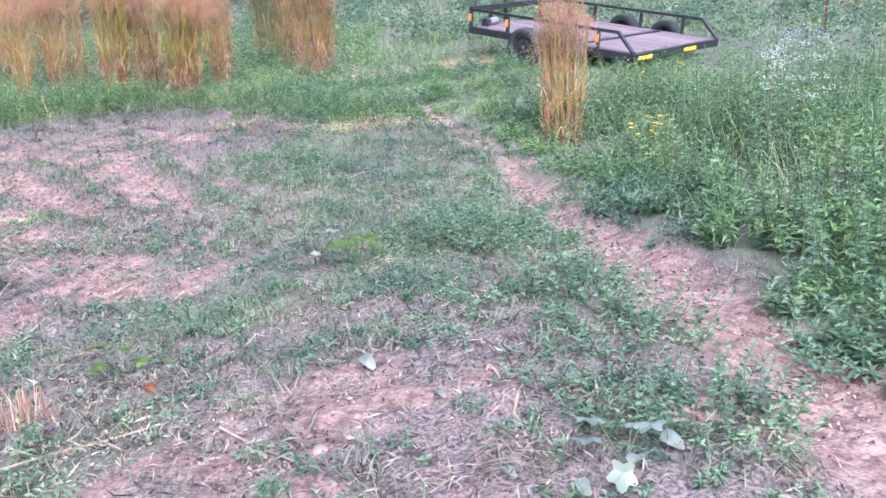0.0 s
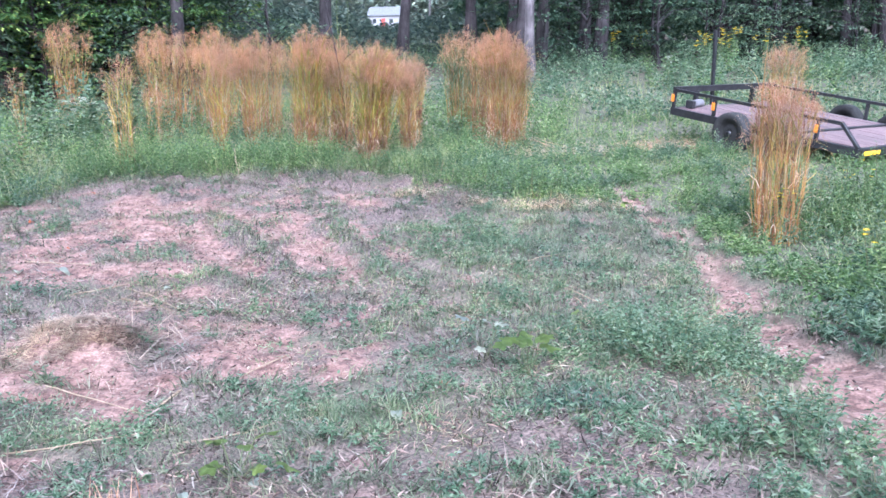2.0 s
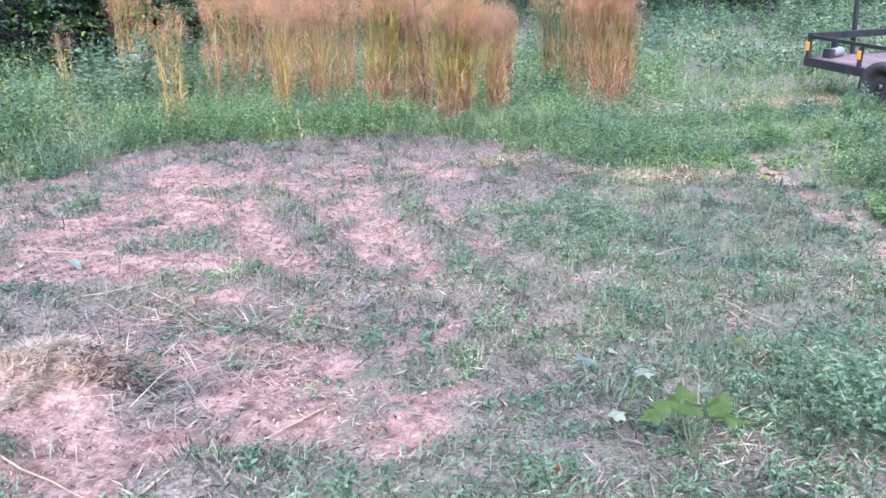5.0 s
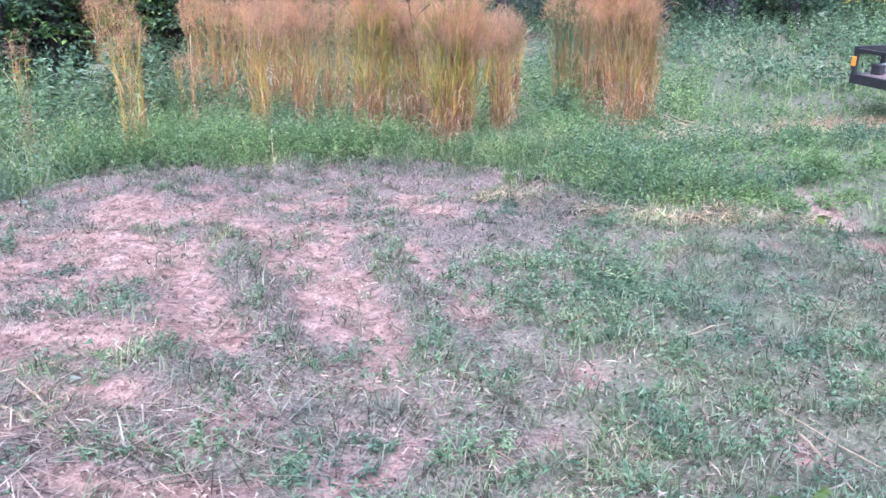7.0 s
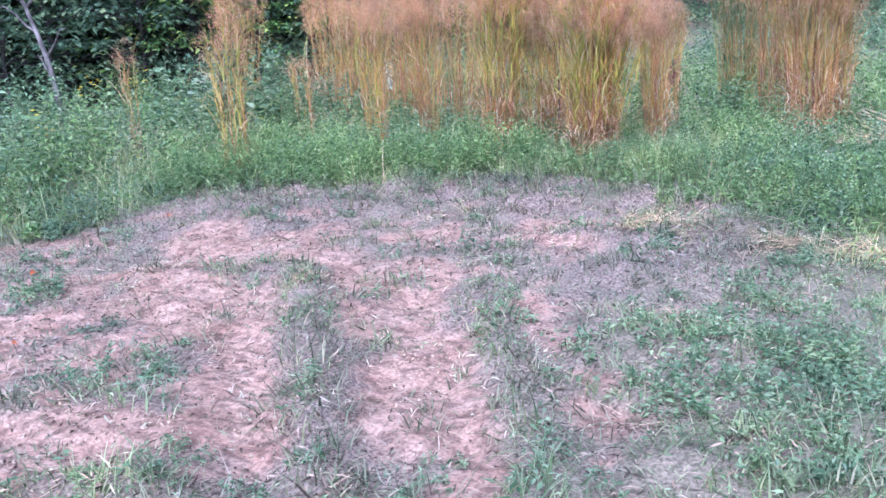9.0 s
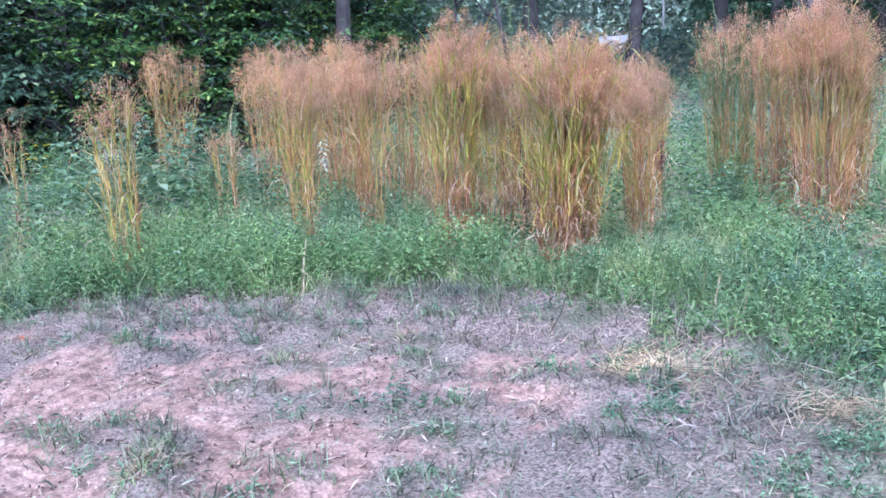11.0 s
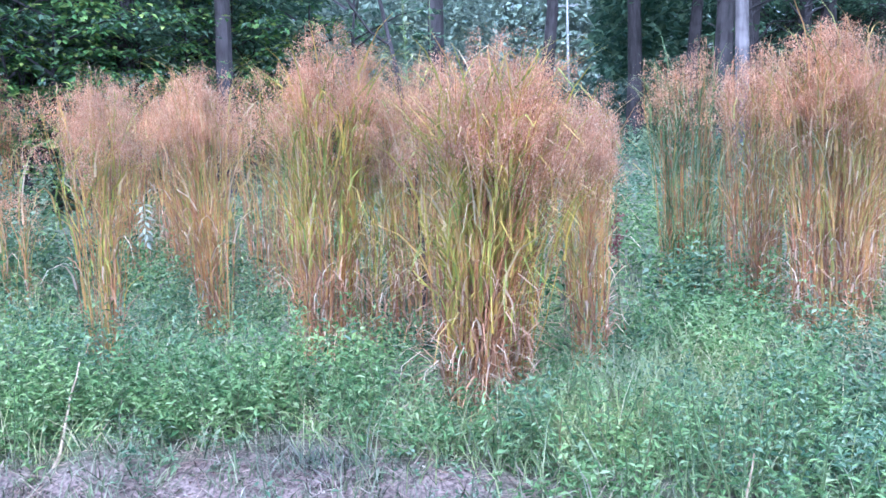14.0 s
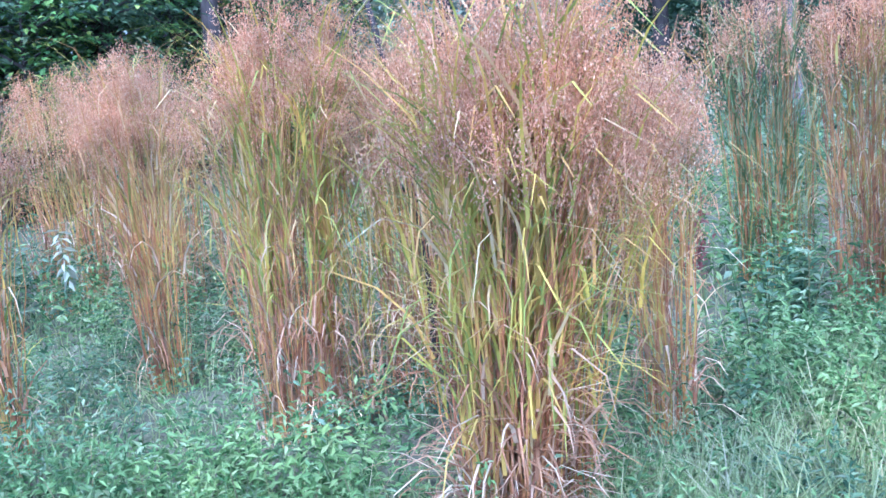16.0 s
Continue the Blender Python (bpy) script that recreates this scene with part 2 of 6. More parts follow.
def fbm(x, y, s=0):
    return (vnoise(x, y, s) + 0.5 * vnoise(2.03 * x, 2.03 * y, s + 1) + 0.25 * vnoise(4.1 * x, 4.1 * y, s + 2)) / 1.75


def path_x(y):
    """The washed-out footpath's middle line."""
    return np.interp(y, [0, 2.5, 3.7, 4.85, 6.8, 8.5, 9.5, 10.7, 13.0], [1.75, 1.3, 1.05, 0.95, 0.75, 0.59, 0.34, -0.05, -0.5])


def on_path(x, y):
    w = 0.24 + 0.08 * ss(5, 3.5, y) + 0.14 * fbm(x * 2, y * 2, 5) - 0.13 * ss(4.6, 5.2, y) * (1 - ss(6.1, 6.5, y)) - 0.13 * ss(7.2, 7.6, y) * (1 - ss(10.2, 10.5, y))
    return ss(1.0, 0.4, np.abs(x - path_x(y) + 0.12 * (fbm(x * 3, y * 3, 6) - 0.5)) / np.maximum(w, 0.03)) * (1 - ss(11.0, 11.4, y)) * ss(0.2, 0.42, fbm(x * 4, y * 4, 7) + 0.25 * ss(5.4, 4.2, y))


def edge_y(x):
    """The far edge of the mown ground."""
    return np.interp(x, [-9, -6.9, -6.5, -6.3, -5.7, -5.0, -4.4, -3.8, -3.2, -2.6, -1.8, -1.2, 0.2, 2.0],
                     [7.0, 8.7, 9.4, 10.6, 10.8, 10.85, 11.2, 11.4, 11.35, 11.15, 10.65, 10.4, 10.2, 10.0])


RUT_L = ([6.4, 7.2, 7.65, 7.95, 8.2, 8.6, 9.2], [-2.4, -2.97, -3.34, -3.65, -3.96, -4.4, -4.9])
RUT_R = ([6.4, 7.2, 7.5, 7.8, 8.2, 8.6, 9.3], [-1.65, -2.05, -2.24, -2.5, -2.78, -3.07, -3.5])
BERM_L = ([6.4, 7.0, 7.6, 7.95, 8.5, 9.2], [-2.15, -2.56, -2.95, -3.27, -3.7, -4.2])
BERM_R = ([6.4, 7.0, 7.5, 8.0, 8.5, 8.85, 9.4], [-1.4, -1.75, -2.0, -2.29, -2.61, -2.83, -3.1])
clod_rng = np.random.default_rng(29)
CLODS = [(-4.6, 8.93, 0.26, 0.12), (-2.2, 9.52, 0.34, 0.15), (-1.75, 8.37, 0.34, 0.17), (-1.11, 7.86, 0.3, 0.2), (-5.39, 8.23, 0.16, 0.12), (-3.67, 7.24, 0.28, 0.11), (-4.08, 9.65, 0.2, 0.09),
         (-2.75, 10.13, 0.33, 0.12), (-1.4, 8.45, 0.28, 0.15), (-1.49, 7.5, 0.18, 0.12), (-1.2, 7.4, 0.2, 0.12), (-0.75, 8.05, 0.2, 0.14), (-1.21, 10.7, 0.2, 0.13), (-3.13, 6.71, 0.26, 0.15), (-2.65, 6.59, 0.28, 0.09)]
CLODS += [(float(np.interp(v, *b)) + clod_rng.normal(0, 0.04), v, clod_rng.uniform(0.07, 0.15), clod_rng.uniform(0.09, 0.17)) for b in (BERM_L, BERM_R) for v in np.arange(6.7, 9.0, 0.19)]
for k in range(170):
    u, v = clod_rng.uniform(-3.6, 0.6), clod_rng.uniform(3.2, 10.4)
    if clod_rng.random() < 0.12 + 0.88 * ss(-2.3, -1.2, u + 0.16 * (v - 7)):
        CLODS.append((u, v, clod_rng.uniform(0.06, 0.22), clod_rng.uniform(0.05, 0.13)))
for k in range(70):
    CLODS.append((clod_rng.uniform(-6.4, -2.6), clod_rng.uniform(4.0, 11.0), clod_rng.uniform(0.05, 0.14), clod_rng.uniform(0.04, 0.09)))
for k in range(26):
    u = clod_rng.uniform(-6.2, -1.7)
    CLODS.append((u, float(edge_y(u)) - clod_rng.uniform(0.0, 0.55), clod_rng.uniform(0.12, 0.3), clod_rng.uniform(0.06, 0.13)))
CLOD = np.array(CLODS)


def rut(x, y, line, w):
    d = (x - np.interp(y, *line)) / w
    return np.exp(-d * d) * ss(6.2, 6.8, y) * (1 - ss(8.9, 9.6, y))


def spot(x, y, cx, cy, rx, ry):
    return np.exp(-((x - cx) / rx) ** 2 - ((y - cy) / ry) ** 2)


def cloddy(x, y):
    """Raised clods of torn turf, 1 at their middles."""
    x, y = np.asarray(x, float), np.asarray(y, float)
    out, flat_x, flat_y = np.zeros(x.size), x.ravel(), y.ravel()
    near = np.flatnonzero((flat_x > -7) & (flat_x < 1.4) & (flat_y > 2.6) & (flat_y < 12))
    for k in range(0, len(near), 4000):
        i = near[k:k + 4000]
        d = ((flat_x[i, None] - CLOD[:, 0]) / CLOD[:, 2]) ** 2 + ((flat_y[i, None] - CLOD[:, 1]) / CLOD[:, 3]) ** 2
        out[i] = np.exp(-np.minimum(d, 30)).sum(1)
    return out.reshape(x.shape)


def land(x, y):
    z = 0.06 - 0.42 * ss(2.2, 7.2, y - 0.9 * x) + 0.15 * ss(9, 12.5, y) + 0.7 * ss(15, 34, y) + 2.6 * ss(60, 135, y)
    near = 1 - ss(16, 30, np.hypot(x, y - 6))
    z = z + near * (0.06 * (fbm(x * 1.3, y * 1.3, 3) - 0.5) + 0.075 * (fbm(x * 5, y * 5, 8) - 0.5) + 0.03 * (vnoise(x * 9, y * 9, 9) - 0.5))
    z = z - 0.06 * on_path(x, y)
    z = z - 0.035 * rut(x, y, RUT_L, 0.22) - 0.03 * rut(x, y, RUT_R, 0.2) + 0.025 * rut(x, y, BERM_L, 0.13) + 0.025 * rut(x, y, BERM_R, 0.13)
    z = z + np.clip(cloddy(x, y), 0, 1.3) * 0.055
    z = z + 0.17 * spot(x, y, -3.2, 5.27, 0.36, 0.26) + 0.09 * spot(x, y, -2.84, 5.21, 0.16, 0.13)
    z = z + 0.05 * np.exp(-((y - edge_y(x) + 0.15) / 0.22) ** 2) * (fbm(x * 3, y * 3, 12) * 1.3) * ss(-7, -6, x) * (1 - ss(-2.2, -1.2, x))
    return z


def bare(x, y):
    m = spot(x, y, -4.0, 8.1, 1.5, 1.4) + 1.2 * spot(x, y, -3.2, 4.9, 1.2, 0.7) + 0.7 * spot(x, y, -2.1, 7.4, 0.7, 1.4) + 0.4 * spot(x, y, -0.2, 2.4, 0.9, 0.5)
    m = m + 0.6 * spot(x, y, -5.0, 9.6, 1.2, 0.5) + 0.35 * spot(x, y, -0.8, 3.4, 0.9, 0.6) + 0.55 * rut(x, y, RUT_L, 0.26) + 0.5 * rut(x, y, RUT_R, 0.22) + 0.5 * spot(x, y, -2.0, 5.4, 0.7, 0.3)
    m = m * 0.62 + 0.24 * ss(-1.8, -2.8, x) * ss(5.5, 7, y) + 1.5 * (fbm(x * 2.6, y * 2.6, 21) - 0.5) + 0.8 * (fbm(x * 9, y * 9, 22) - 0.5)
    m = m - 0.6 * rut(x, y, BERM_L, 0.15) - 0.7 * rut(x, y, BERM_R, 0.15) - 0.7 * np.clip(cloddy(x, y), 0, 1)
    return np.clip(np.maximum(ss(0.28, 0.62, m), on_path(x, y)), 0, 1)


def hay(x, y):
    """Where cut hay covers the grass."""
    line = np.exp(-((y - np.interp(x, [-1.6, -0.6, 0.4, 2.0], [13.1, 13.4, 14.3, 14.9])) / 0.28) ** 2) * ss(-1.9, -1.3, x) * (1 - ss(1.6, 2.2, x))
    return np.clip(line * (0.4 + 0.9 * fbm(x * 2, y * 2, 81)) + 0.8 * spot(x, y, 0.75, 14.5, 0.75, 0.4) + 0.7 * spot(x, y, 0.3, 16.8, 0.6, 0.9), 0, 1)


def unmown(x, y):
    """1 where the tall growth stands."""
    far = ss(-0.2, 0.3, y - edge_y(x) + 1.3 * (fbm(x * 1.7, y * 1.7, 13) - 0.5) + 0.7 * (fbm(x * 6, y * 6, 14) - 0.5))
    wob = 0.8 * (fbm(x * 1.6, y * 1.6, 15) - 0.5)
    right = ss(0.16, 0.4, x - path_x(y) + 0.35 * wob) * (1 - ss(9.5, 10.5, y + wob)) * (0.45 + 0.55 * ss(1.4, 2.8, y + 2 * wob))
    left = ss(0.0, 0.4, -6.9 - 0.12 * (y - 6) - x + wob)
    return np.clip(np.maximum(np.maximum(far, right), left), 0, 1)


def greenness(x, y):
    m = 0.17 + 0.6 * ss(-2.6, -0.6, x) * ss(3.4, 5.0, y) + 0.25 * spot(x, y, -2.3, 4.2, 0.8, 0.4) + 0.2 * spot(x, y, -5.5, 6.2, 1.0, 0.8)
    m = m + 0.9 * (fbm(x * 1.4, y * 1.4, 31) - 0.5) - 0.7 * bare(x, y) + 0.3 * spot(x, y, 0.7, 3.4, 0.35, 1.5)
    for cx, cy, rx, ry in ((-1.75, 5.65, 0.35, 0.18), (-1.3, 4.5, 0.4, 0.22), (-4.6, 5.8, 0.5, 0.35), (-1.2, 4.2, 0.3, 0.18), (-4.2, 7.5, 0.3, 0.18), (-2.4, 4.1, 0.5, 0.22), (-1.5, 2.5, 0.35, 0.2)):
        m = m + 0.6 * spot(x, y, cx, cy, rx, ry)
    m = m - 0.35 * ss(-1.5, -0.1, y - edge_y(x)) * ss(-1.6, -2.4, x)
    return np.clip(m, 0, 1)


def mesh_np(name, V, F, mat, smooth=False, **point):
    V, F = np.asarray(V, np.float32).reshape(-1, 3), np.asarray(F, np.int32)
    me = bpy.data.meshes.new(name)
    me.vertices.add(len(V))
    me.vertices.foreach_set("co", V.ravel())
    k = F.shape[1]
    me.loops.add(F.size)
    me.loops.foreach_set("vertex_index", F.ravel())
    me.polygons.add(len(F))
    me.polygons.foreach_set("loop_start", np.arange(len(F), dtype=np.int32) * k)
    me.polygons.foreach_set("use_smooth", np.full(len(F), smooth))
    for key, val in point.items():
        me.attributes.new(key, "FLOAT", "POINT").data.foreach_set("value", np.asarray(val, np.float32).ravel())
    me.update(calc_edges=True)
    me.materials.append(mat)
    return me


def spread(lo, hi, step, grow, far):
    mid = np.arange(lo, hi + step / 2, step)
    out, d = [], step
    while (out[-1] if out else 0) < far:
        d *= grow
        out.append((out[-1] if out else 0) + d)
    out = np.array(out)
    return np.concatenate([(lo - out)[::-1], mid, hi + out])


gx, gy = spread(-7.5, 3.0, 0.07, 1.22, 700), spread(1.0, 12.5, 0.07, 1.22, 700)
GX, GY = np.meshgrid(gx, gy)
nx, ny = len(gx), len(gy)
idx = np.arange(nx * ny).reshape(ny, nx)
GF = np.stack([idx[:-1, :-1], idx[:-1, 1:], idx[1:, 1:], idx[1:, :-1]], -1).reshape(-1, 4)
um = unmown(GX, GY)
woods = ss(0, 5, np.hypot(GX, GY - 4) - 22)
ground = new("ground", mesh_np("ground", np.stack([GX, GY, land(GX, GY)], -1), GF, GROUND, True, bare=bare(GX, GY) * (1 - um * (1 - on_path(GX, GY))),
                               green=np.maximum(um * 0.6 * (1 - on_path(GX, GY)) * (1 - hay(GX, GY)), greenness(GX, GY) * 0.6), woods=woods, tread=np.clip(1.1 * rut(GX, GY, RUT_L, 0.15) + 0.35 * rut(GX, GY, RUT_R, 0.15), 0, 1)))
tagged(ground, "pinkish clay ground with mown thatch and green patches", "ground", kind="structure")


# ---- leaves, blades and stems as arrays ----
class Heap:
    """Collects quads of one material."""
    def __init__(self):
        self.V, self.F, self.A, self.n = [], [], [], 0

    def add(self, V, F, along=None):
        self.V.append(V.reshape(-1, 3))
        self.F.append(F.reshape(-1, 4) + self.n)
        self.A.append(np.zeros(V.size // 3) if along is None else along.ravel())
        self.n += V.size // 3

    def mesh(self, name, mat):
        return mesh_np(name, np.concatenate(self.V), np.concatenate(self.F), mat, along=np.concatenate(self.A))

    def obj(self, name, mat, parent=None, label=""):
        ob = new(name, self.mesh(name, mat))
        ob.parent = parent
        return tagged(ob, label)


def unit(v):
    return v / np.maximum(np.linalg.norm(v, axis=-1, keepdims=True), 1e-6)


def sph(az, el):
    return np.stack([np.cos(az) * np.cos(el), np.sin(az) * np.cos(el), np.sin(el)], -1)


def leaves(heap, P, D, length, width, fold=0.25, tilt=None):
    """Kite leaves from points P along D, folded along the middle."""
    n = len(P)
    up = np.array([0, 0, 1.0]) + (rng.normal(0, 0.35, (n, 3)) if tilt is None else rng.normal(0, tilt, (n, 3)))
    side = unit(np.cross(D, up))
    nor = np.cross(side, D)
    L, W = np.broadcast_to(length, n)[:, None], np.broadcast_to(width, n)[:, None]
    mid = P + D * L * 0.45 + nor * W * fold
    V = np.stack([P, mid + side * W / 2, P + D * L - nor * L * 0.12, mid - side * W / 2], 1)
    heap.add(V, np.arange(4 * n).reshape(n, 4))


def blades(heap, P, az, length, width, lean, droop, segs=3, z0=None, zh=1.0):
    """Grass blades: they rise from P, lean out to az and droop towards the tip."""
    n = len(P)
    L, W = np.broadcast_to(length, n), np.broadcast_to(width, n)
    lean, droop = np.broadcast_to(lean, n), np.broadcast_to(droop, n)
    out = np.stack([np.cos(az), np.sin(az), 0 * az], -1)
    twist = az + np.pi / 2 + rng.uniform(-0.7, 0.7, n)
    side = np.stack([np.cos(twist), np.sin(twist), 0 * az], -1)
    rows = []
    pos = P.copy()
    ang = np.pi / 2 - lean
    for k in range(segs + 1):
        w = W * (1 - 0.85 * (k / segs) ** 1.6) * 0.5
        rows.append(np.stack([pos - side * w[:, None], pos + side * w[:, None]], 1))
        pos = pos + (out * np.cos(ang)[:, None] + np.array([0, 0, 1.0]) * np.sin(ang)[:, None]) * (L / segs)[:, None]
        ang = ang - droop / segs
    V = np.stack(rows, 1)
    i = np.arange(n)[:, None] * (2 * (segs + 1)) + 2 * np.arange(segs)[None]
    heap.add(V, np.stack([i, i + 1, i + 3, i + 2], -1))
    return pos


def tubes(heap, pts, radii, sides=5):
    """Tapered tubes along pts (n, k, 3) with radii (n, k)."""
    n, k = pts.shape[:2]
    d = unit(np.gradient(pts, axis=1))
    ref = np.where(np.abs(d[..., 2:]) > 0.9, np.array([1.0, 0, 0]), np.array([0, 0, 1.0]))
    u = unit(np.cross(d, ref))
    v = np.cross(d, u)
    a = np.arange(sides) * 2 * np.pi / sides
    ring = pts[:, :, None] + radii[:, :, None, None] * (u[:, :, None] * np.cos(a)[:, None] + v[:, :, None] * np.sin(a)[:, None])
    i = (np.arange(n)[:, None, None] * k + np.arange(k - 1)[None, :, None]) * sides
    j, j2 = np.arange(sides), (np.arange(sides) + 1) % sides
    heap.add(ring, np.stack(np.broadcast_arrays(i + j, i + j2, i + sides + j2, i + sides + j), -1))


def scatter(n, x0, x1, y0, y1, keep):
    """About n points in a rectangle, kept by chance keep(x, y)."""
    x, y = rng.uniform(x0, x1, n), rng.uniform(y0, y1, n)
    k = rng.random(n) < keep(x, y)
    x, y = x[k], y[k]
    return np.stack([x, y, land(x, y)], -1)


def weeds(leaf, stalk, P, h, per, length, width, lean=0.25, el=0.15, az=None, a=None):
    """Leafy weeds: a stalk at each P, per leaves round it from low down to the tip."""
    n = len(P)
    h = np.broadcast_to(h, n)
    az = rng.uniform(0, 2 * np.pi, n) if az is None else az
    a = rng.uniform(0, lean, n) if a is None else a
    axis = sph(az, np.pi / 2 - a)
    blades(stalk, P - np.array([0, 0, 0.02]), az, h * 0.93, 0.004, a, a * 0.5, 2)
    s = (np.arange(per) + rng.uniform(0, 1, (n, per))) / per
    s = 0.12 + 0.9 * s ** 0.7
    pos = P[:, None] + axis[:, None] * (h[:, None] * s)[..., None]
    la = az[:, None] + np.arange(per) * 2.4 + rng.normal(0, 0.4, (n, per))
    le = el + rng.normal(0, 0.45, (n, per)) + 0.5 * (s - 0.6)
    size = (1.15 - 0.55 * s) * rng.uniform(0.7, 1.25, (n, per))
    leaves(leaf, pos.reshape(-1, 3), sph(la, le).reshape(-1, 3), (length * size).ravel(), (width * size).ravel())


def bushes(leaf, stalk, C, R, H, n, per, length, width):
    """Rounded leafy bushes at C, R across and H high, with shoots that lean outwards."""
    k = np.repeat(np.arange(len(C)), n)
    az, u = rng.uniform(0, 6.3, len(k)), rng.random(len(k)) ** 0.5
    r = 0.62 * R[k] * u
    x, y = C[k, 0] + r * np.cos(az), C[k, 1] + r * np.sin(az)
    P = np.stack([x, y, land(x, y)], -1)
    h = H[k] * (1.05 - 0.45 * u * u) * rng.uniform(0.55, 1.1, len(k))
    weeds(leaf, stalk, P, h, per, length, width, az=az + rng.normal(0, 0.5, len(k)), a=np.clip(0.05 + 0.75 * u * rng.uniform(0.5, 1.3, len(k)), 0, 1.15))


def mats(heap, C, n, ln, wd, r=0.1, flat=1.15):
    """Matted tufts of n blades each, pressed outwards from their middles C."""
    k = np.repeat(np.arange(len(C)), n)
    m = len(k)
    sz = rng.uniform(0.6, 1.4, len(C))[k]
    az, u = rng.uniform(0, 6.3, m), rng.random(m) ** 0.6
    x, y = C[k, 0] + r * sz * u * np.cos(az), C[k, 1] + r * sz * u * np.sin(az)
    P = np.stack([x, y, land(x, y) + 0.04 * sz * (1 - u) * rng.random(m)], -1)
    comb = rng.uniform(0, 6.3, len(C))[k]
    blades(heap, P, np.where(rng.random(m) < 0.4, comb + rng.normal(0, 0.4, m), az + rng.normal(0, 0.7, m)), ln * sz * rng.uniform(0.5, 1.2, m), wd * rng.uniform(0.6, 1.2, m), np.clip(rng.normal(flat, 0.35, m), 0.1, 1.6), rng.uniform(0.1, 1.0, m), 2)


def thing(name, x, y, label, category, group="", z=None):
    ob = new(name)
    ob.empty_display_size = 0.2
    ob.matrix_basis = Matrix.Translation((x, y, float(land(np.array(x), np.array(y))) if z is None else z))
    return tagged(ob, label, category, group)


# ---- mown ground: turf, clippings ----
def tufts(x, y):
    return ss(0.45, 0.75, fbm(x * 3.4, y * 3.4, 41))


def turf():
    heap = Heap()
    keep = lambda x, y: np.clip(greenness(x, y) * (0.35 + 1.1 * tufts(x, y)) + 0.04, 0, 1) * (1 - unmown(x, y)) * (1 - 0.8 * bare(x, y)) * (0.5 + 0.5 * ss(11, 3, y))
    P = scatter(120000, -7.6, 1.9, 0.9, 11.6, keep)
    n = len(P)
    tall = 0.03 + 0.05 * rng.random(n) + 0.10 * greenness(P[:, 0], P[:, 1]) * tufts(P[:, 0], P[:, 1]) * rng.random(n)
    blades(heap, P - np.array([0, 0, 0.006]), rng.uniform(0, 6.3, n), tall, rng.uniform(0.003, 0.007, n), rng.uniform(0.1, 1.2, n), rng.uniform(0.2, 1.4, n), 2)
    C = scatter(2600, -7.4, 1.9, 1.0, 11.3, lambda x, y: np.clip(1.4 * greenness(x, y), 0, 1) * (1 - unmown(x, y)) * (1 - bare(x, y)) * (0.3 + 0.7 * tufts(x, y)))
    mats(heap, C, 26, 0.085, 0.006, 0.07, 0.85)
    C = scatter(420, -6.8, 0.2, 9.0, 11.8, lambda x, y: np.exp(-((y - edge_y(x) + 0.25) / 0.4) ** 2) * ss(0.4, 0.6, fbm(x * 2.4, y * 2.4, 45)))
    mats(heap, C, 24, 0.1, 0.006, 0.08, 0.8)
    tagged(heap.obj("turf", TURF), "short patchy green turf on the clay", "grass", kind="stuff")
    heap = Heap()
    P = scatter(120000, -7.0, 1.9, 1.4, 11.4, lambda x, y: np.clip(1.3 * greenness(x, y) - 0.12, 0, 1) * (0.1 + 0.9 * tufts(x + 5, y)) * (1 - unmown(x, y)) * (1 - bare(x, y)) * (0.4 + 0.6 * ss(11, 4, y)))
    n = len(P)
    P[:, 2] += rng.uniform(0.01, 0.09, n) * (0.3 + 0.7 * tufts(P[:, 0] + 5, P[:, 1]))
    leaves(heap, P, sph(rng.uniform(0, 6.3, n), rng.normal(0.3, 0.4, n)), rng.uniform(0.012, 0.038, n), rng.uniform(0.007, 0.016, n))
    C = scatter(1300, -7.2, 1.7, 1.6, 11.2, lambda x, y: np.clip(1.6 * greenness(x, y) - 0.1, 0, 1) * (1 - unmown(x, y)) * (1 - bare(x, y)) * (0.25 + 0.75 * tufts(x + 2, y + 7)))
    bushes(heap, heap, C, rng.uniform(0.1, 0.24, len(C)), rng.uniform(0.05, 0.17, len(C)), 10, 9, 0.038, 0.015)
    C = scatter(2600, -7.2, 1.7, 1.8, 11.4, lambda x, y: (1 - unmown(x, y)) * (1 - bare(x, y)) * (1 - on_path(x, y)) * ss(0.44, 0.6, fbm(x * 2.6, y * 2.6, 43)) * (0.35 + 0.65 * ss(-4.5, -1.5, x)))
    bushes(heap, heap, C, rng.uniform(0.06, 0.16, len(C)), rng.uniform(0.03, 0.1, len(C)), 9, 7, 0.035, 0.012)
    tagged(heap.obj("low_weeds", WEED_BLUE), "low leafy weeds in the mown grass", "weeds", kind="stuff")


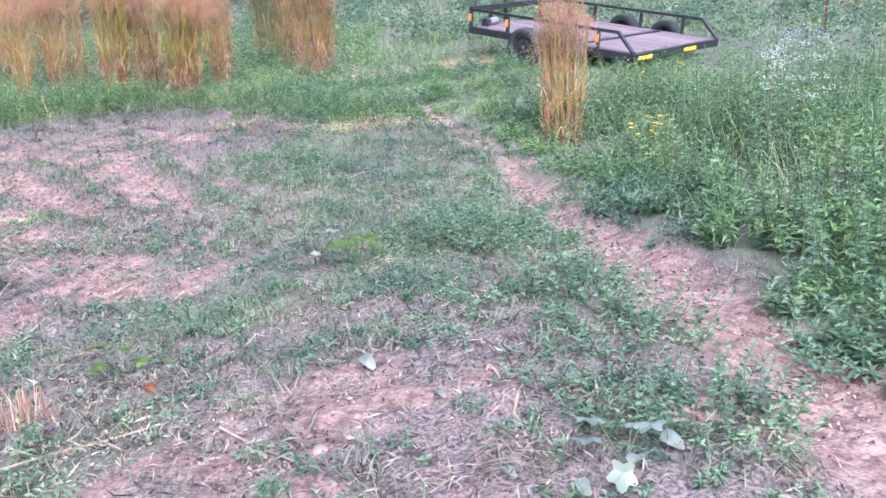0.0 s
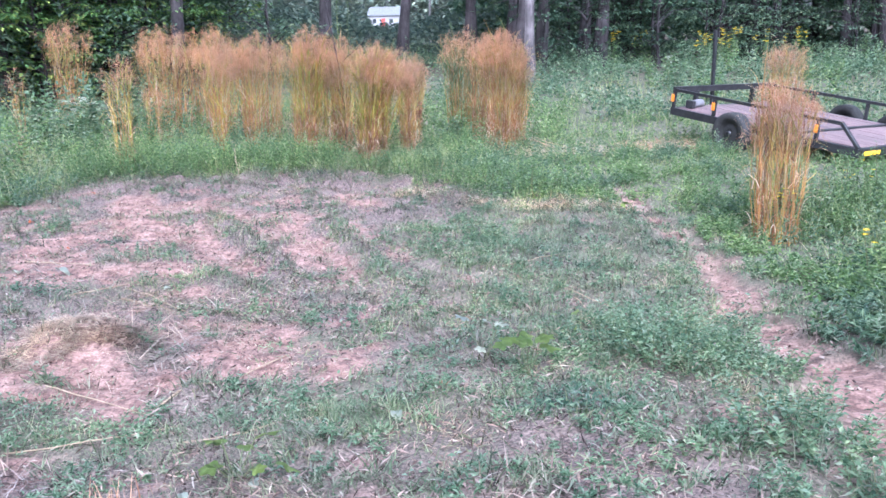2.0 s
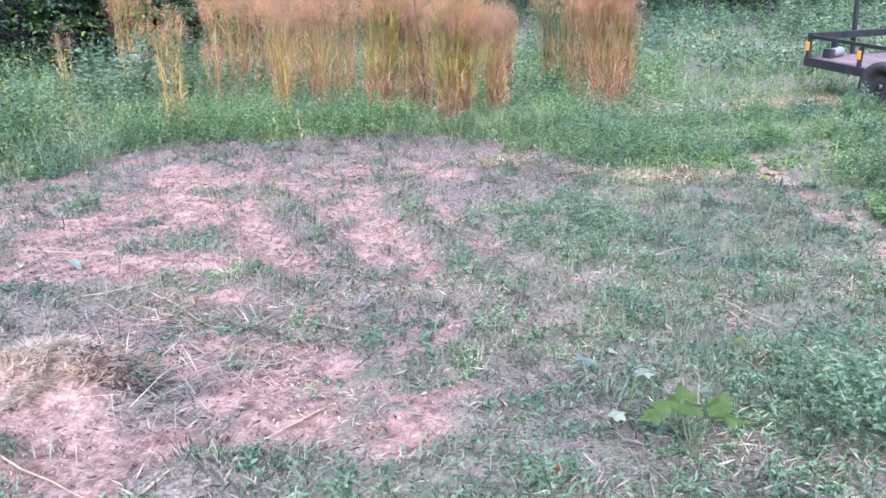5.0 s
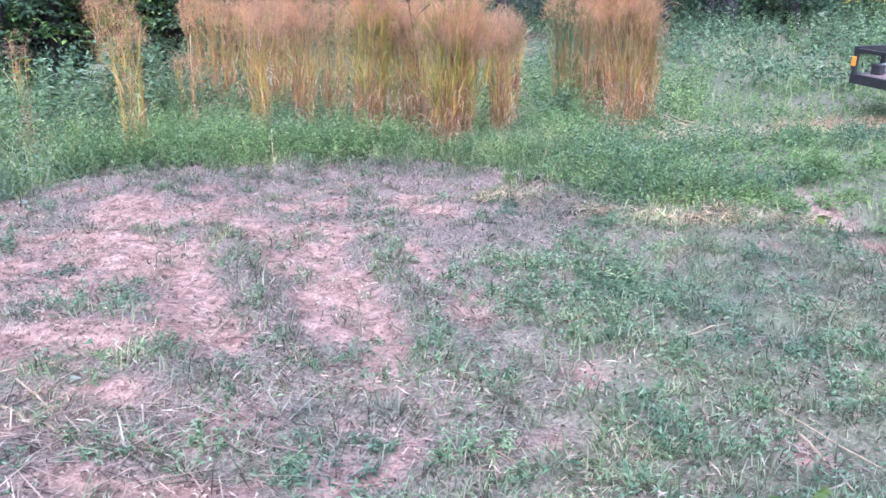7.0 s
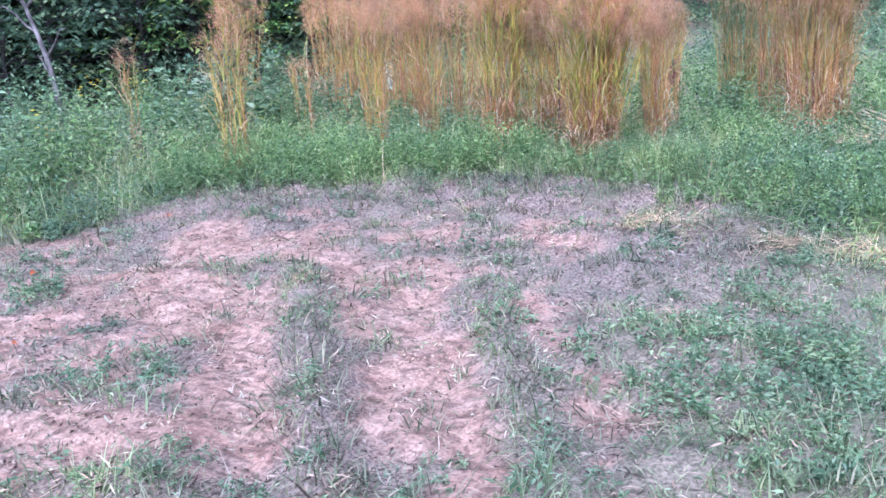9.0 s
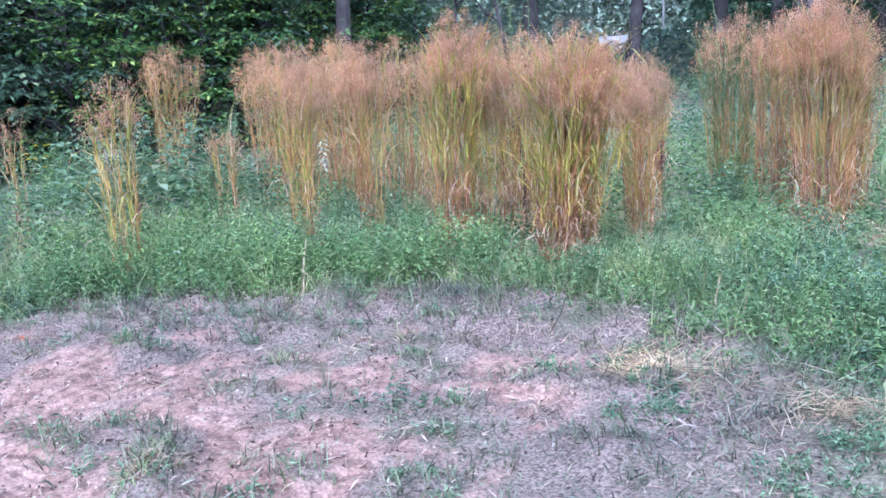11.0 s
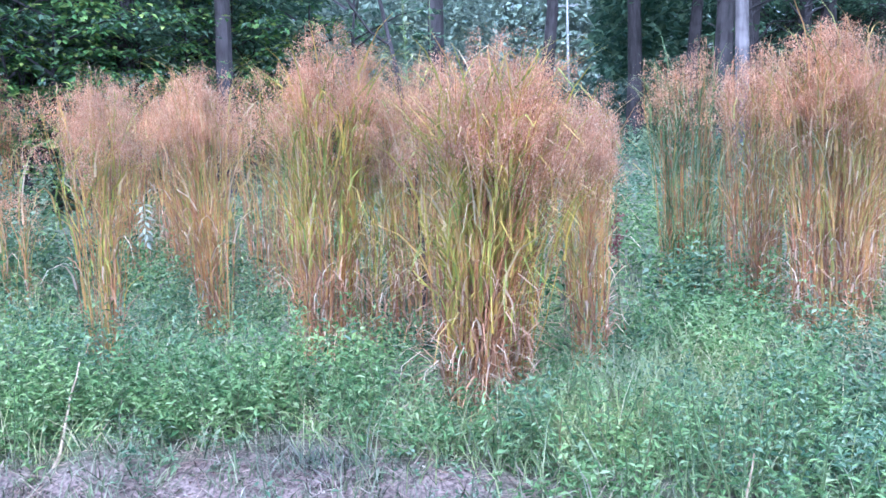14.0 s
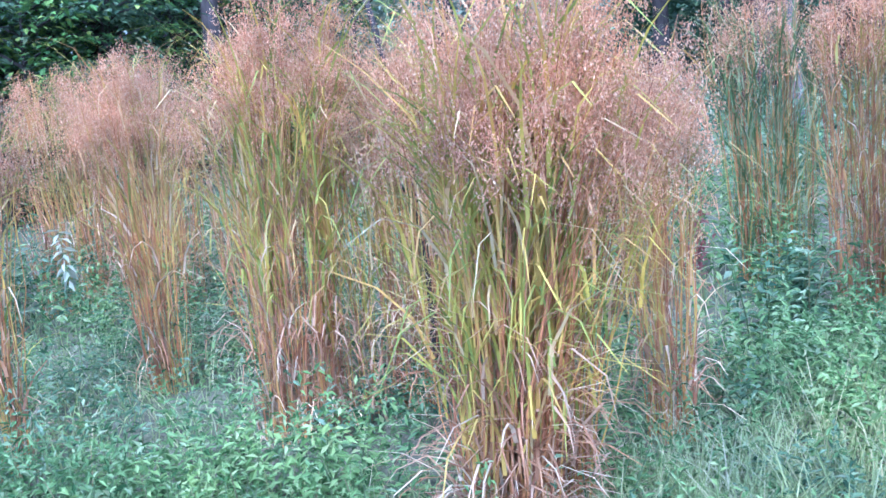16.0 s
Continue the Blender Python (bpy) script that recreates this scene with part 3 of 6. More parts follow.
def clippings():
    heap = Heap()
    keep = lambda x, y: (1 - unmown(x, y) * 0.8) * (1 - 0.6 * bare(x, y)) * (0.3 + 0.7 * ss(10, 3, y)) * (0.1 + 0.9 * ss(0.3, 0.7, fbm(x * 3, y * 3, 44))) * (1 - 0.9 * on_path(x, y))
    P = scatter(60000, -7.6, 1.9, 0.9, 11.7, keep)
    n = len(P)
    lump = ss(0.45, 0.75, fbm(P[:, 0] * 9, P[:, 1] * 9, 47))
    P[:, 2] += rng.uniform(0.002, 0.015, n) + 0.03 * lump * rng.random(n)
    grow = 0.7 + 0.5 * ss(4, 9, P[:, 1])
    blades(heap, P, rng.uniform(0, 6.3, n), rng.uniform(0.02, 0.05, n) * grow, rng.uniform(0.004, 0.008, n) * grow, rng.normal(1.5, 0.2, n), rng.normal(0, 0.4, n), 1)
    P = scatter(85000, -7.6, 1.9, 1.4, 11.4, lambda x, y: (1 - unmown(x, y)) * (0.2 + 0.8 * ss(0.4, 0.62, fbm(x * 4, y * 4, 40))) * (0.45 + 0.55 * bare(x, y)))
    n = len(P)
    P[:, 2] += rng.uniform(0.001, 0.012, n)
    leaves(heap, P, sph(rng.uniform(0, 6.3, n), rng.normal(0.1, 0.5, n)), rng.uniform(0.01, 0.035, n), rng.uniform(0.005, 0.013, n), 0.6, 1.2)
    thatch = lambda x, y: (1 - unmown(x, y)) * (1 - 0.75 * bare(x, y)) * (1 - on_path(x, y)) * (0.12 + 0.88 * ss(0.42, 0.62, fbm(x * 2.2, y * 2.2, 44)))
    C = scatter(1000, -7.4, 1.8, 1.0, 11.3, lambda x, y: thatch(x, y) * (1 - 0.6 * np.clip(greenness(x, y) * 1.5, 0, 1)))
    mats(heap, C, 26, 0.10, 0.0055, 0.09, 1.35)
    tagged(heap.obj("grass_clippings", CLIP), "dry grey-brown mown grass clippings on the ground", "clippings", kind="stuff")
    heap = Heap()
    C = scatter(2700, -7.4, 1.8, 1.0, 11.6, lambda x, y: np.clip(thatch(x, y) + 0.06, 0, 1) * (1 - on_path(x, y)))
    mats(heap, C, 20, 0.075, 0.007, 0.075, 0.9)
    P = scatter(12000, -7.0, 1.7, 1.3, 11.0, lambda x, y: thatch(x, y) * (0.3 + 0.7 * ss(9, 3.5, y)))
    n = len(P)
    blades(heap, P - np.array([0, 0, 0.004]), rng.uniform(0, 6.3, n), rng.uniform(0.03, 0.085, n), rng.uniform(0.003, 0.006, n), rng.uniform(0.3, 1.3, n), rng.uniform(0.6, 2.0, n), 2)
    tagged(heap.obj("mown_stubble", STUBBLE), "pale grey-green mown grass stubble", "grass", kind="stuff")
    heap = Heap()
    P = scatter(9000, -7.0, 1.9, 1.4, 11.6, lambda x, y: (1 - unmown(x, y) * 0.7) * (0.12 + 0.88 * ss(0.45, 0.7, fbm(x * 2, y * 2, 46))) * (1 - 0.6 * bare(x, y)))
    n = len(P)
    P[:, 2] += rng.uniform(0.008, 0.025, n)
    blades(heap, P, rng.uniform(0, 6.3, n), rng.uniform(0.05, 0.16, n), rng.uniform(0.0015, 0.0032, n), rng.normal(1.45, 0.12, n), rng.normal(0.3, 0.3, n), 3)
    tagged(heap.obj("mown_straw", STRAW_PALE), "pale dry straws left by the mower", "straw", kind="stuff")


def litter():
    """Fine torn litter and short curled blades over all the mown ground, thin on the bare clay."""
    cover = lambda x, y: (1 - 0.85 * unmown(x, y)) * (1 - 0.72 * bare(x, y)) * (1 - 0.8 * on_path(x, y)) * (0.35 + 0.65 * ss(0.3, 0.6, fbm(x * 5, y * 5, 61)))
    brown, grey, fresh = Heap(), Heap(), Heap()
    for hp, n, green in ((brown, 92000, 0), (grey, 44000, 1)):
        P = scatter(n, -6.9, 1.7, 1.7, 11.2, lambda x, y: cover(x, y) * (1 if green else 1 - 0.5 * greenness(x, y)) * (0.45 + 0.55 * ss(10.5, 4, y)))
        m = len(P)
        P[:, 2] += rng.uniform(0.0, 0.03, m)
        leaves(hp, P, sph(rng.uniform(0, 6.3, m), rng.normal(0.12, 0.4, m)), rng.uniform(0.02, 0.085, m), rng.uniform(0.004, 0.009, m), 0.5, 0.9)
    P = scatter(56000, -6.9, 1.7, 1.7, 10.8, lambda x, y: cover(x, y) * np.clip(0.02 + 1.15 * greenness(x, y), 0, 1) * (1 - 0.6 * ss(-0.2, -1.2, x) * ss(4.8, 3.8, y)) * (0.4 + 0.6 * ss(10, 4, y)))
    m = len(P)
    blades(fresh, P - np.array([0, 0, 0.005]), rng.uniform(0, 6.3, m), rng.uniform(0.03, 0.1, m), rng.uniform(0.003, 0.006, m), rng.uniform(0.1, 1.3, m), rng.uniform(0.4, 2.2, m), 2)
    tagged(brown.obj("dry_litter", CLIP), "fine brown and pinkish litter of torn grass", "litter", kind="stuff")
    tagged(grey.obj("grass_litter", STUBBLE), "fine grey-green litter of mown grass", "litter", kind="stuff")
    tagged(fresh.obj("short_grass", TURF), "short curled green grass on the mown ground", "grass", kind="stuff")


def clod_grass():
    """Torn turf on the clods: matted blades and a few small leaves."""
    for cx, cy, rx, ry in CLODS:
        if unmown(np.array(cx), np.array(cy)) > 0.6:
            continue
        grass, leaf = Heap(), Heap()
        n = int(30 + 1700 * rx * ry)
        a, u = rng.uniform(0, 6.3, n), np.sqrt(rng.random(n))
        x, y = cx + 1.15 * rx * u * np.cos(a), cy + 1.15 * ry * u * np.sin(a)
        P = np.stack([x, y, land(x, y) - 0.008], -1)
        comb = rng.uniform(0, 6.3)
        az = np.where(rng.random(n) < 0.5, comb + rng.normal(0, 0.6, n), a + rng.normal(0, 0.8, n))
        fresh = rng.random() < 0.2 + 0.45 * float(ss(-2.8, -1.0, cx))
        foot = np.array([cx, cy, float(land(np.array(cx), np.array(cy)))])
        blades(grass, P - foot, az, rng.uniform(0.05, 0.15, n) * (0.7 + 2.2 * ry), rng.uniform(0.004, 0.0085, n), np.clip(rng.normal(0.75, 0.4, n), 0.05, 1.5), rng.uniform(0.3, 1.8, n), 2)
        clod = thing("turf_clod", cx, cy, "green grass tuft standing on the mown ground" if fresh else "clod of torn greyish turf on the mown ground", "turf clod", "turf clods")
        tagged(grass.obj("tuft", TURF if fresh else STUBBLE, clod), kind="stuff")
        if fresh:
            m = n // 3
            leaves(leaf, P[:m] - foot + np.array([0, 0, 1.0]) * rng.uniform(0.02, 0.08, (m, 1)), sph(rng.uniform(0, 6.3, m), rng.normal(0.2, 0.4, m)), rng.uniform(0.02, 0.05, m), rng.uniform(0.009, 0.018, m))
            tagged(leaf.obj("foliage", WEED_BLUE, clod, "small weed leaves"), kind="stuff")


def near_end():
    heap = Heap()
    mats(heap, scatter(900, -9, 2.2, -7, 1.4, lambda x, y: 0.2 + 0.8 * ss(0.4, 0.6, fbm(x * 1.6, y * 1.6, 44))), 16, 0.12, 0.009, 0.11, 1.0)
    tagged(heap.obj("mown_stubble", STUBBLE), "pale mown grass stubble by the clearing's end", "grass", kind="stuff")
    heap, stalk = Heap(), Heap()
    C = scatter(110, 1.6, 7.0, -6, 2.2, lambda x, y: ss(0.3, 0.8, x - 1.7 + 0.6 * fbm(x, y, 16)))
    bushes(heap, stalk, C, rng.uniform(0.25, 0.5, len(C)), rng.uniform(0.2, 0.6, len(C)), 12, 10, 0.09, 0.035)
    tagged(heap.obj("bank_weeds", WEED_BLUE), "leafy green weeds by the clearing's end", "weeds", kind="stuff")
    tagged(stalk.obj("weed_stalks", STALK), "thin green weed stalks", "weeds", kind="stuff")


def around():
    """Coarser grass and weeds behind and beside the walk."""
    near_end()
    heap = Heap()
    P = scatter(9000, -16, 12, -10, 12, lambda x, y: np.where((x > -7.5) & (x < 6.2) & (y > 1.0), 0, 0.35 + 0.65 * fbm(x, y, 48)) * np.where(x > 2, 1, 1 - 0.5 * ss(-6, 0, y)))
    n = len(P)
    blades(heap, P, rng.uniform(0, 6.3, n), rng.uniform(0.06, 0.3, n), rng.uniform(0.008, 0.016, n), rng.uniform(0.1, 1.0, n), rng.uniform(0.3, 1.6, n), 2)
    tagged(heap.obj("rough_grass", TURF), "rough grass round the clearing", "grass", kind="stuff")
    heap = Heap()
    P = scatter(5200, -15, 14, -10, 10, lambda x, y: np.where(((x > 5.4) | ((x > 2) & (y < 1.6))) | (x < -10.5), 0.2 + 0.8 * ss(0.4, 0.6, fbm(x * 0.9, y * 0.9, 49)), 0))
    weeds(heap, Heap(), P, rng.uniform(0.2, 0.75, len(P)), 9, 0.11, 0.045, 0.4)
    tagged(heap.obj("outer_weeds", WEED_BLUE), "green weeds round the clearing", "weeds", kind="stuff")


turf()
clippings()
litter()
clod_grass()
around()


# ---- tall growth round the mown ground ----
def meadow():
    leaf, stalk, blade, blue = Heap(), Heap(), Heap(), Heap()
    # bushy front, lower towards the footpath
    C = scatter(360, -7.4, 1.9, 9.3, 14.2, lambda x, y: (1 - hay(x, y)) * unmown(x, y) * (1 - on_path(x, y)) * ss(-0.45, 0.1, y - edge_y(x)) * (0.35 + 0.65 * ss(0.35, 0.6, fbm(x * 1.3, y * 1.3, 51))))
    low = ss(-2.0, -0.6, C[:, 0])
    H = (0.12 + 0.62 * fbm(C[:, 0] * 1.3, C[:, 1] * 1.3, 91)) * rng.uniform(0.6, 1.25, len(C)) * (1 - 0.4 * low)
    H *= 0.4 + 0.6 * ss(-0.3, 0.7, C[:, 1] - edge_y(C[:, 0]))
    R = rng.uniform(0.2, 0.52, len(C)) * (1 - 0.2 * low)
    b = rng.random(len(C)) < 0.4
    bushes(leaf, stalk, C[~b], R[~b], H[~b], 24, 14, 0.052, 0.017)
    bushes(blue, stalk, C[b], R[b], H[b], 24, 13, 0.056, 0.02)
    big_left = lambda x, y: ss(-6.7, -6.3, x) * ss(-3.6, -4.0, x) * np.exp(-((y - np.interp(x, [-6.5, -4], [11.0, 11.85])) / 0.4) ** 2)
    big_right = lambda x, y: spot(x, y, -2.0, 11.9, 0.6, 0.5) + spot(x, y, -1.2, 11.1, 0.6, 0.5)
    P = scatter(24000, -8, 2.6, 9.2, 16.5, lambda x, y: np.clip(1 - 1.1 * big_left(x, y) - 1.1 * big_right(x, y), 0, 1) * unmown(x, y) * (0.12 + 0.88 * ss(0.4, 0.65, fbm(x * 1.9, y * 1.9, 53))) * (1 - 0.8 * on_path(x, y)) * (1 - 0.8 * hay(x, y)))
    n = len(P)
    blades(blade, P, rng.uniform(0, 6.3, n), rng.uniform(0.1, 0.4, n) * (1 - 0.4 * ss(-2, -0.5, P[:, 0])), rng.uniform(0.003, 0.0065, n), rng.uniform(0.05, 0.8, n), rng.uniform(0.4, 2.0, n), 3)
    P = scatter(5000, -1.6, 6.0, 9.8, 19, lambda x, y: unmown(x, y) * (0.1 + 0.9 * ss(0.35, 0.65, fbm(x * 1.2, y * 1.2, 57))) * (1 - on_path(x, y)) * (1 - hay(x, y)))
    weeds(leaf, stalk, P, rng.uniform(0.06, 0.26, len(P)), 9, 0.06, 0.022, 0.6)
    P = scatter(2400, -9, -1, 13.8, 20, lambda x, y: 0.5 + 0.5 * fbm(x, y, 59))
    weeds(leaf, stalk, P, rng.uniform(0.25, 0.6, len(P)), 11, 0.08, 0.028)
    P = scatter(2600, -7.4, 0.2, 9.6, 14.0, lambda x, y: unmown(x, y) * (1 - hay(x, y)) * (0.5 + 0.5 * fbm(x * 2, y * 2, 54)))
    weeds(leaf, stalk, P, rng.uniform(0.05, 0.2, len(P)), 8, 0.05, 0.02, 0.7)
    C = np.array([(-6.05, 11.1), (-5.6, 11.25), (-5.2, 11.3), (-4.8, 11.5), (-4.4, 11.65), (-4.05, 11.85), (-6.5, 10.9)])
    bushes(leaf, stalk, C, np.full(7, 0.48), rng.uniform(0.45, 0.62, 7), 105, 17, 0.055, 0.02)
    C = np.array([(-2.4, 12.15), (-1.95, 12.05), (-1.55, 12.2), (-2.15, 11.65), (-1.7, 11.45), (-1.3, 11.3), (-1.25, 10.8), (-0.85, 10.9)])
    bushes(blue, stalk, C, np.full(8, 0.46), rng.uniform(0.18, 0.32, 8), 60, 15, 0.05, 0.02)
    C = np.array([(-2.6, 12.9), (-2.3, 13.2), (-2.2, 12.75), (-2.55, 13.5), (-2.3, 14.0)])
    bushes(leaf, stalk, C, np.full(5, 0.38), rng.uniform(0.36, 0.52, 5), 40, 14, 0.06, 0.022)
    n = 4600
    P = np.stack([np.concatenate([rng.normal(-3.05, 0.4, n // 2), rng.normal(-2.5, 0.35, n // 2)]), np.concatenate([rng.normal(11.7, 0.24, n // 2), rng.normal(12.3, 0.4, n // 2)]), np.zeros(n)], -1)
    P[:, 2] = land(P[:, 0], P[:, 1])
    blades(blade, P, rng.uniform(0, 6.3, n), rng.uniform(0.12, 0.4, n), rng.uniform(0.003, 0.006, n), rng.uniform(0.1, 0.9, n), rng.uniform(0.5, 2.2, n), 3)
    # tall weeds before the woods
    C = scatter(260, -12.5, -6.2, 5.0, 16, lambda x, y: unmown(x, y) * (0.4 + 0.6 * fbm(x, y, 60)))
    H = rng.uniform(0.6, 1.25, len(C)) * (0.3 + 0.62 * ss(-6.3, -7.8, C[:, 0])) * (0.45 + 0.85 * ss(0.35, 0.65, fbm(C[:, 0] * 0.8, C[:, 1] * 0.8, 93)))
    R = rng.uniform(0.25, 0.6, len(C))
    b = rng.random(len(C)) < 0.6
    bushes(blue, stalk, C[b], R[b], H[b], 18, 17, 0.08, 0.03)
    bushes(leaf, stalk, C[~b], R[~b], H[~b], 18, 15, 0.08, 0.03)
    P = scatter(4500, -10.5, -6.0, 5.0, 13, lambda x, y: unmown(x, y))
    n = len(P)
    blades(blade, P, rng.uniform(0, 6.3, n), rng.uniform(0.2, 0.6, n), rng.uniform(0.004, 0.008, n), rng.uniform(0.05, 0.6, n), rng.uniform(0.3, 1.6, n), 3)
    dryg = Heap()
    P = scatter(8000, -7.4, -1.2, 8.3, 11.9, lambda x, y: np.exp(-((y - edge_y(x)) / 0.45) ** 2) * (0.3 + 0.7 * fbm(x * 3, y * 3, 97)))
    n = len(P)
    blades(dryg, P, rng.uniform(0, 6.3, n), rng.uniform(0.1, 0.32, n), rng.uniform(0.004, 0.007, n), rng.uniform(0.2, 1.1, n), rng.uniform(0.4, 1.8, n), 2)
    tagged(dryg.obj("dry_grass", STUBBLE), "pale dry grass at the mown edge", "grass", kind="stuff")
    tagged(leaf.obj("meadow_weeds", WEED), "knee-high green leafy weeds behind the mown edge", "weeds", kind="stuff")
    tagged(blue.obj("tall_weeds", WEED_BLUE), "tall pale-green leafy weeds before the woods", "weeds", kind="stuff")
    tagged(stalk.obj("weed_stalks", STALK), "thin green weed stalks", "weeds", kind="stuff")
    tagged(blade.obj("long_grass", GRASS), "long uncut green grass blades", "grass", kind="stuff")


def right_bank():
    leaf, green, stalk, blade = Heap(), Heap(), Heap(), Heap()
    rise = lambda x, y: ss(0.15, 1.6, x - path_x(y))
    C = scatter(800, 0.5, 5.4, 1.5, 10.5, lambda x, y: unmown(x, y) * ss(0.1, 0.45, x - path_x(y)) * (0.3 + 0.7 * ss(0.35, 0.55, fbm(x * 1.4, y * 1.4, 95))) * (1 - 0.6 * ss(3, 5, x)))
    k = rise(C[:, 0], C[:, 1])
    H = (0.16 + 0.5 * k) * (0.55 + 0.8 * fbm(C[:, 0] * 1.4, C[:, 1] * 1.4, 95)) * rng.uniform(0.65, 1.15, len(C))
    R = rng.uniform(0.18, 0.4, len(C)) * (0.7 + 0.4 * k)
    b = rng.random(len(C)) < 0.4
    bushes(leaf, stalk, C[b], R[b], H[b], 16, 17, 0.066, 0.02)
    bushes(green, stalk, C[~b], R[~b], H[~b], 16, 17, 0.064, 0.019)
    P = scatter(7000, 0.6, 6.5, 1.5, 10.5, lambda x, y: unmown(x, y) * ss(0.45, 0.65, fbm(x * 1.6, y * 1.6, 73)))
    n = len(P)
    blades(blade, P, rng.uniform(0, 6.3, n), (0.16 + 0.5 * rise(P[:, 0], P[:, 1])) * rng.uniform(0.6, 1.3, n), rng.uniform(0.003, 0.007, n), rng.uniform(0.05, 0.6, n), rng.uniform(0.4, 1.8, n), 3)
    far = Heap()
    C = scatter(420, -3, 15, 17.5, 33, lambda x, y: 0.12 + 0.88 * ss(0.42, 0.58, fbm(x * 0.4, y * 0.4, 75)))
    bushes(far, Heap(), C, rng.uniform(0.4, 0.95, len(C)), rng.uniform(0.3, 0.95, len(C)), 11, 8, 0.15, 0.058)
    P = scatter(5000, -4, 30, 18, 40, lambda x, y: 0.12 + 0.88 * ss(0.42, 0.62, fbm(x * 0.55, y * 0.55, 75)) * (0.35 + 0.65 * ss(18, 27, y)))
    weeds(far, Heap(), P, rng.uniform(0.3, 0.9, len(P)) * (0.4 + 0.8 * fbm(P[:, 0] * 0.55, P[:, 1] * 0.55, 75)), 9, 0.15, 0.06, 0.4)
    C = scatter(260, -11, -0.5, 19, 36, lambda x, y: 0.3 + 0.7 * ss(0.4, 0.6, fbm(x * 0.5, y * 0.5, 76)))
    bushes(far, Heap(), C, rng.uniform(0.45, 1.0, len(C)), rng.uniform(0.4, 1.15, len(C)), 12, 9, 0.14, 0.055)
    P = scatter(2600, 5, 24, 6, 18, lambda x, y: 0.4 + 0.6 * fbm(x * 0.8, y * 0.8, 77))
    weeds(far, Heap(), P, rng.uniform(0.25, 0.7, len(P)), 9, 0.115, 0.05)
    P = scatter(5000, -1.5, 12, 16, 26, lambda x, y: 0.25 + 0.75 * fbm(x * 0.9, y * 0.9, 79))
    n = len(P)
    blades(blade, P, rng.uniform(0, 6.3, n), rng.uniform(0.2, 0.5, n), rng.uniform(0.008, 0.016, n), rng.uniform(0.05, 0.6, n), rng.uniform(0.3, 1.4, n), 2)
    tagged(far.obj("rough_growth", WEED_BLUE), "rough weedy growth behind the trailer", "weeds", kind="stuff")
    tagged(green.obj("bank_weeds", WEED), "yellowish-green leafy weeds along the footpath", "weeds", kind="stuff")
    tagged(leaf.obj("bank_weeds", WEED_BLUE), "dense green leafy weeds along the footpath", "weeds", kind="stuff")
    tagged(stalk.obj("weed_stalks", STALK), "thin green weed stalks", "weeds", kind="stuff")
    tagged(blade.obj("bank_grass", GRASS), "long green grass among the weeds", "grass", kind="stuff")


meadow()
right_bank()


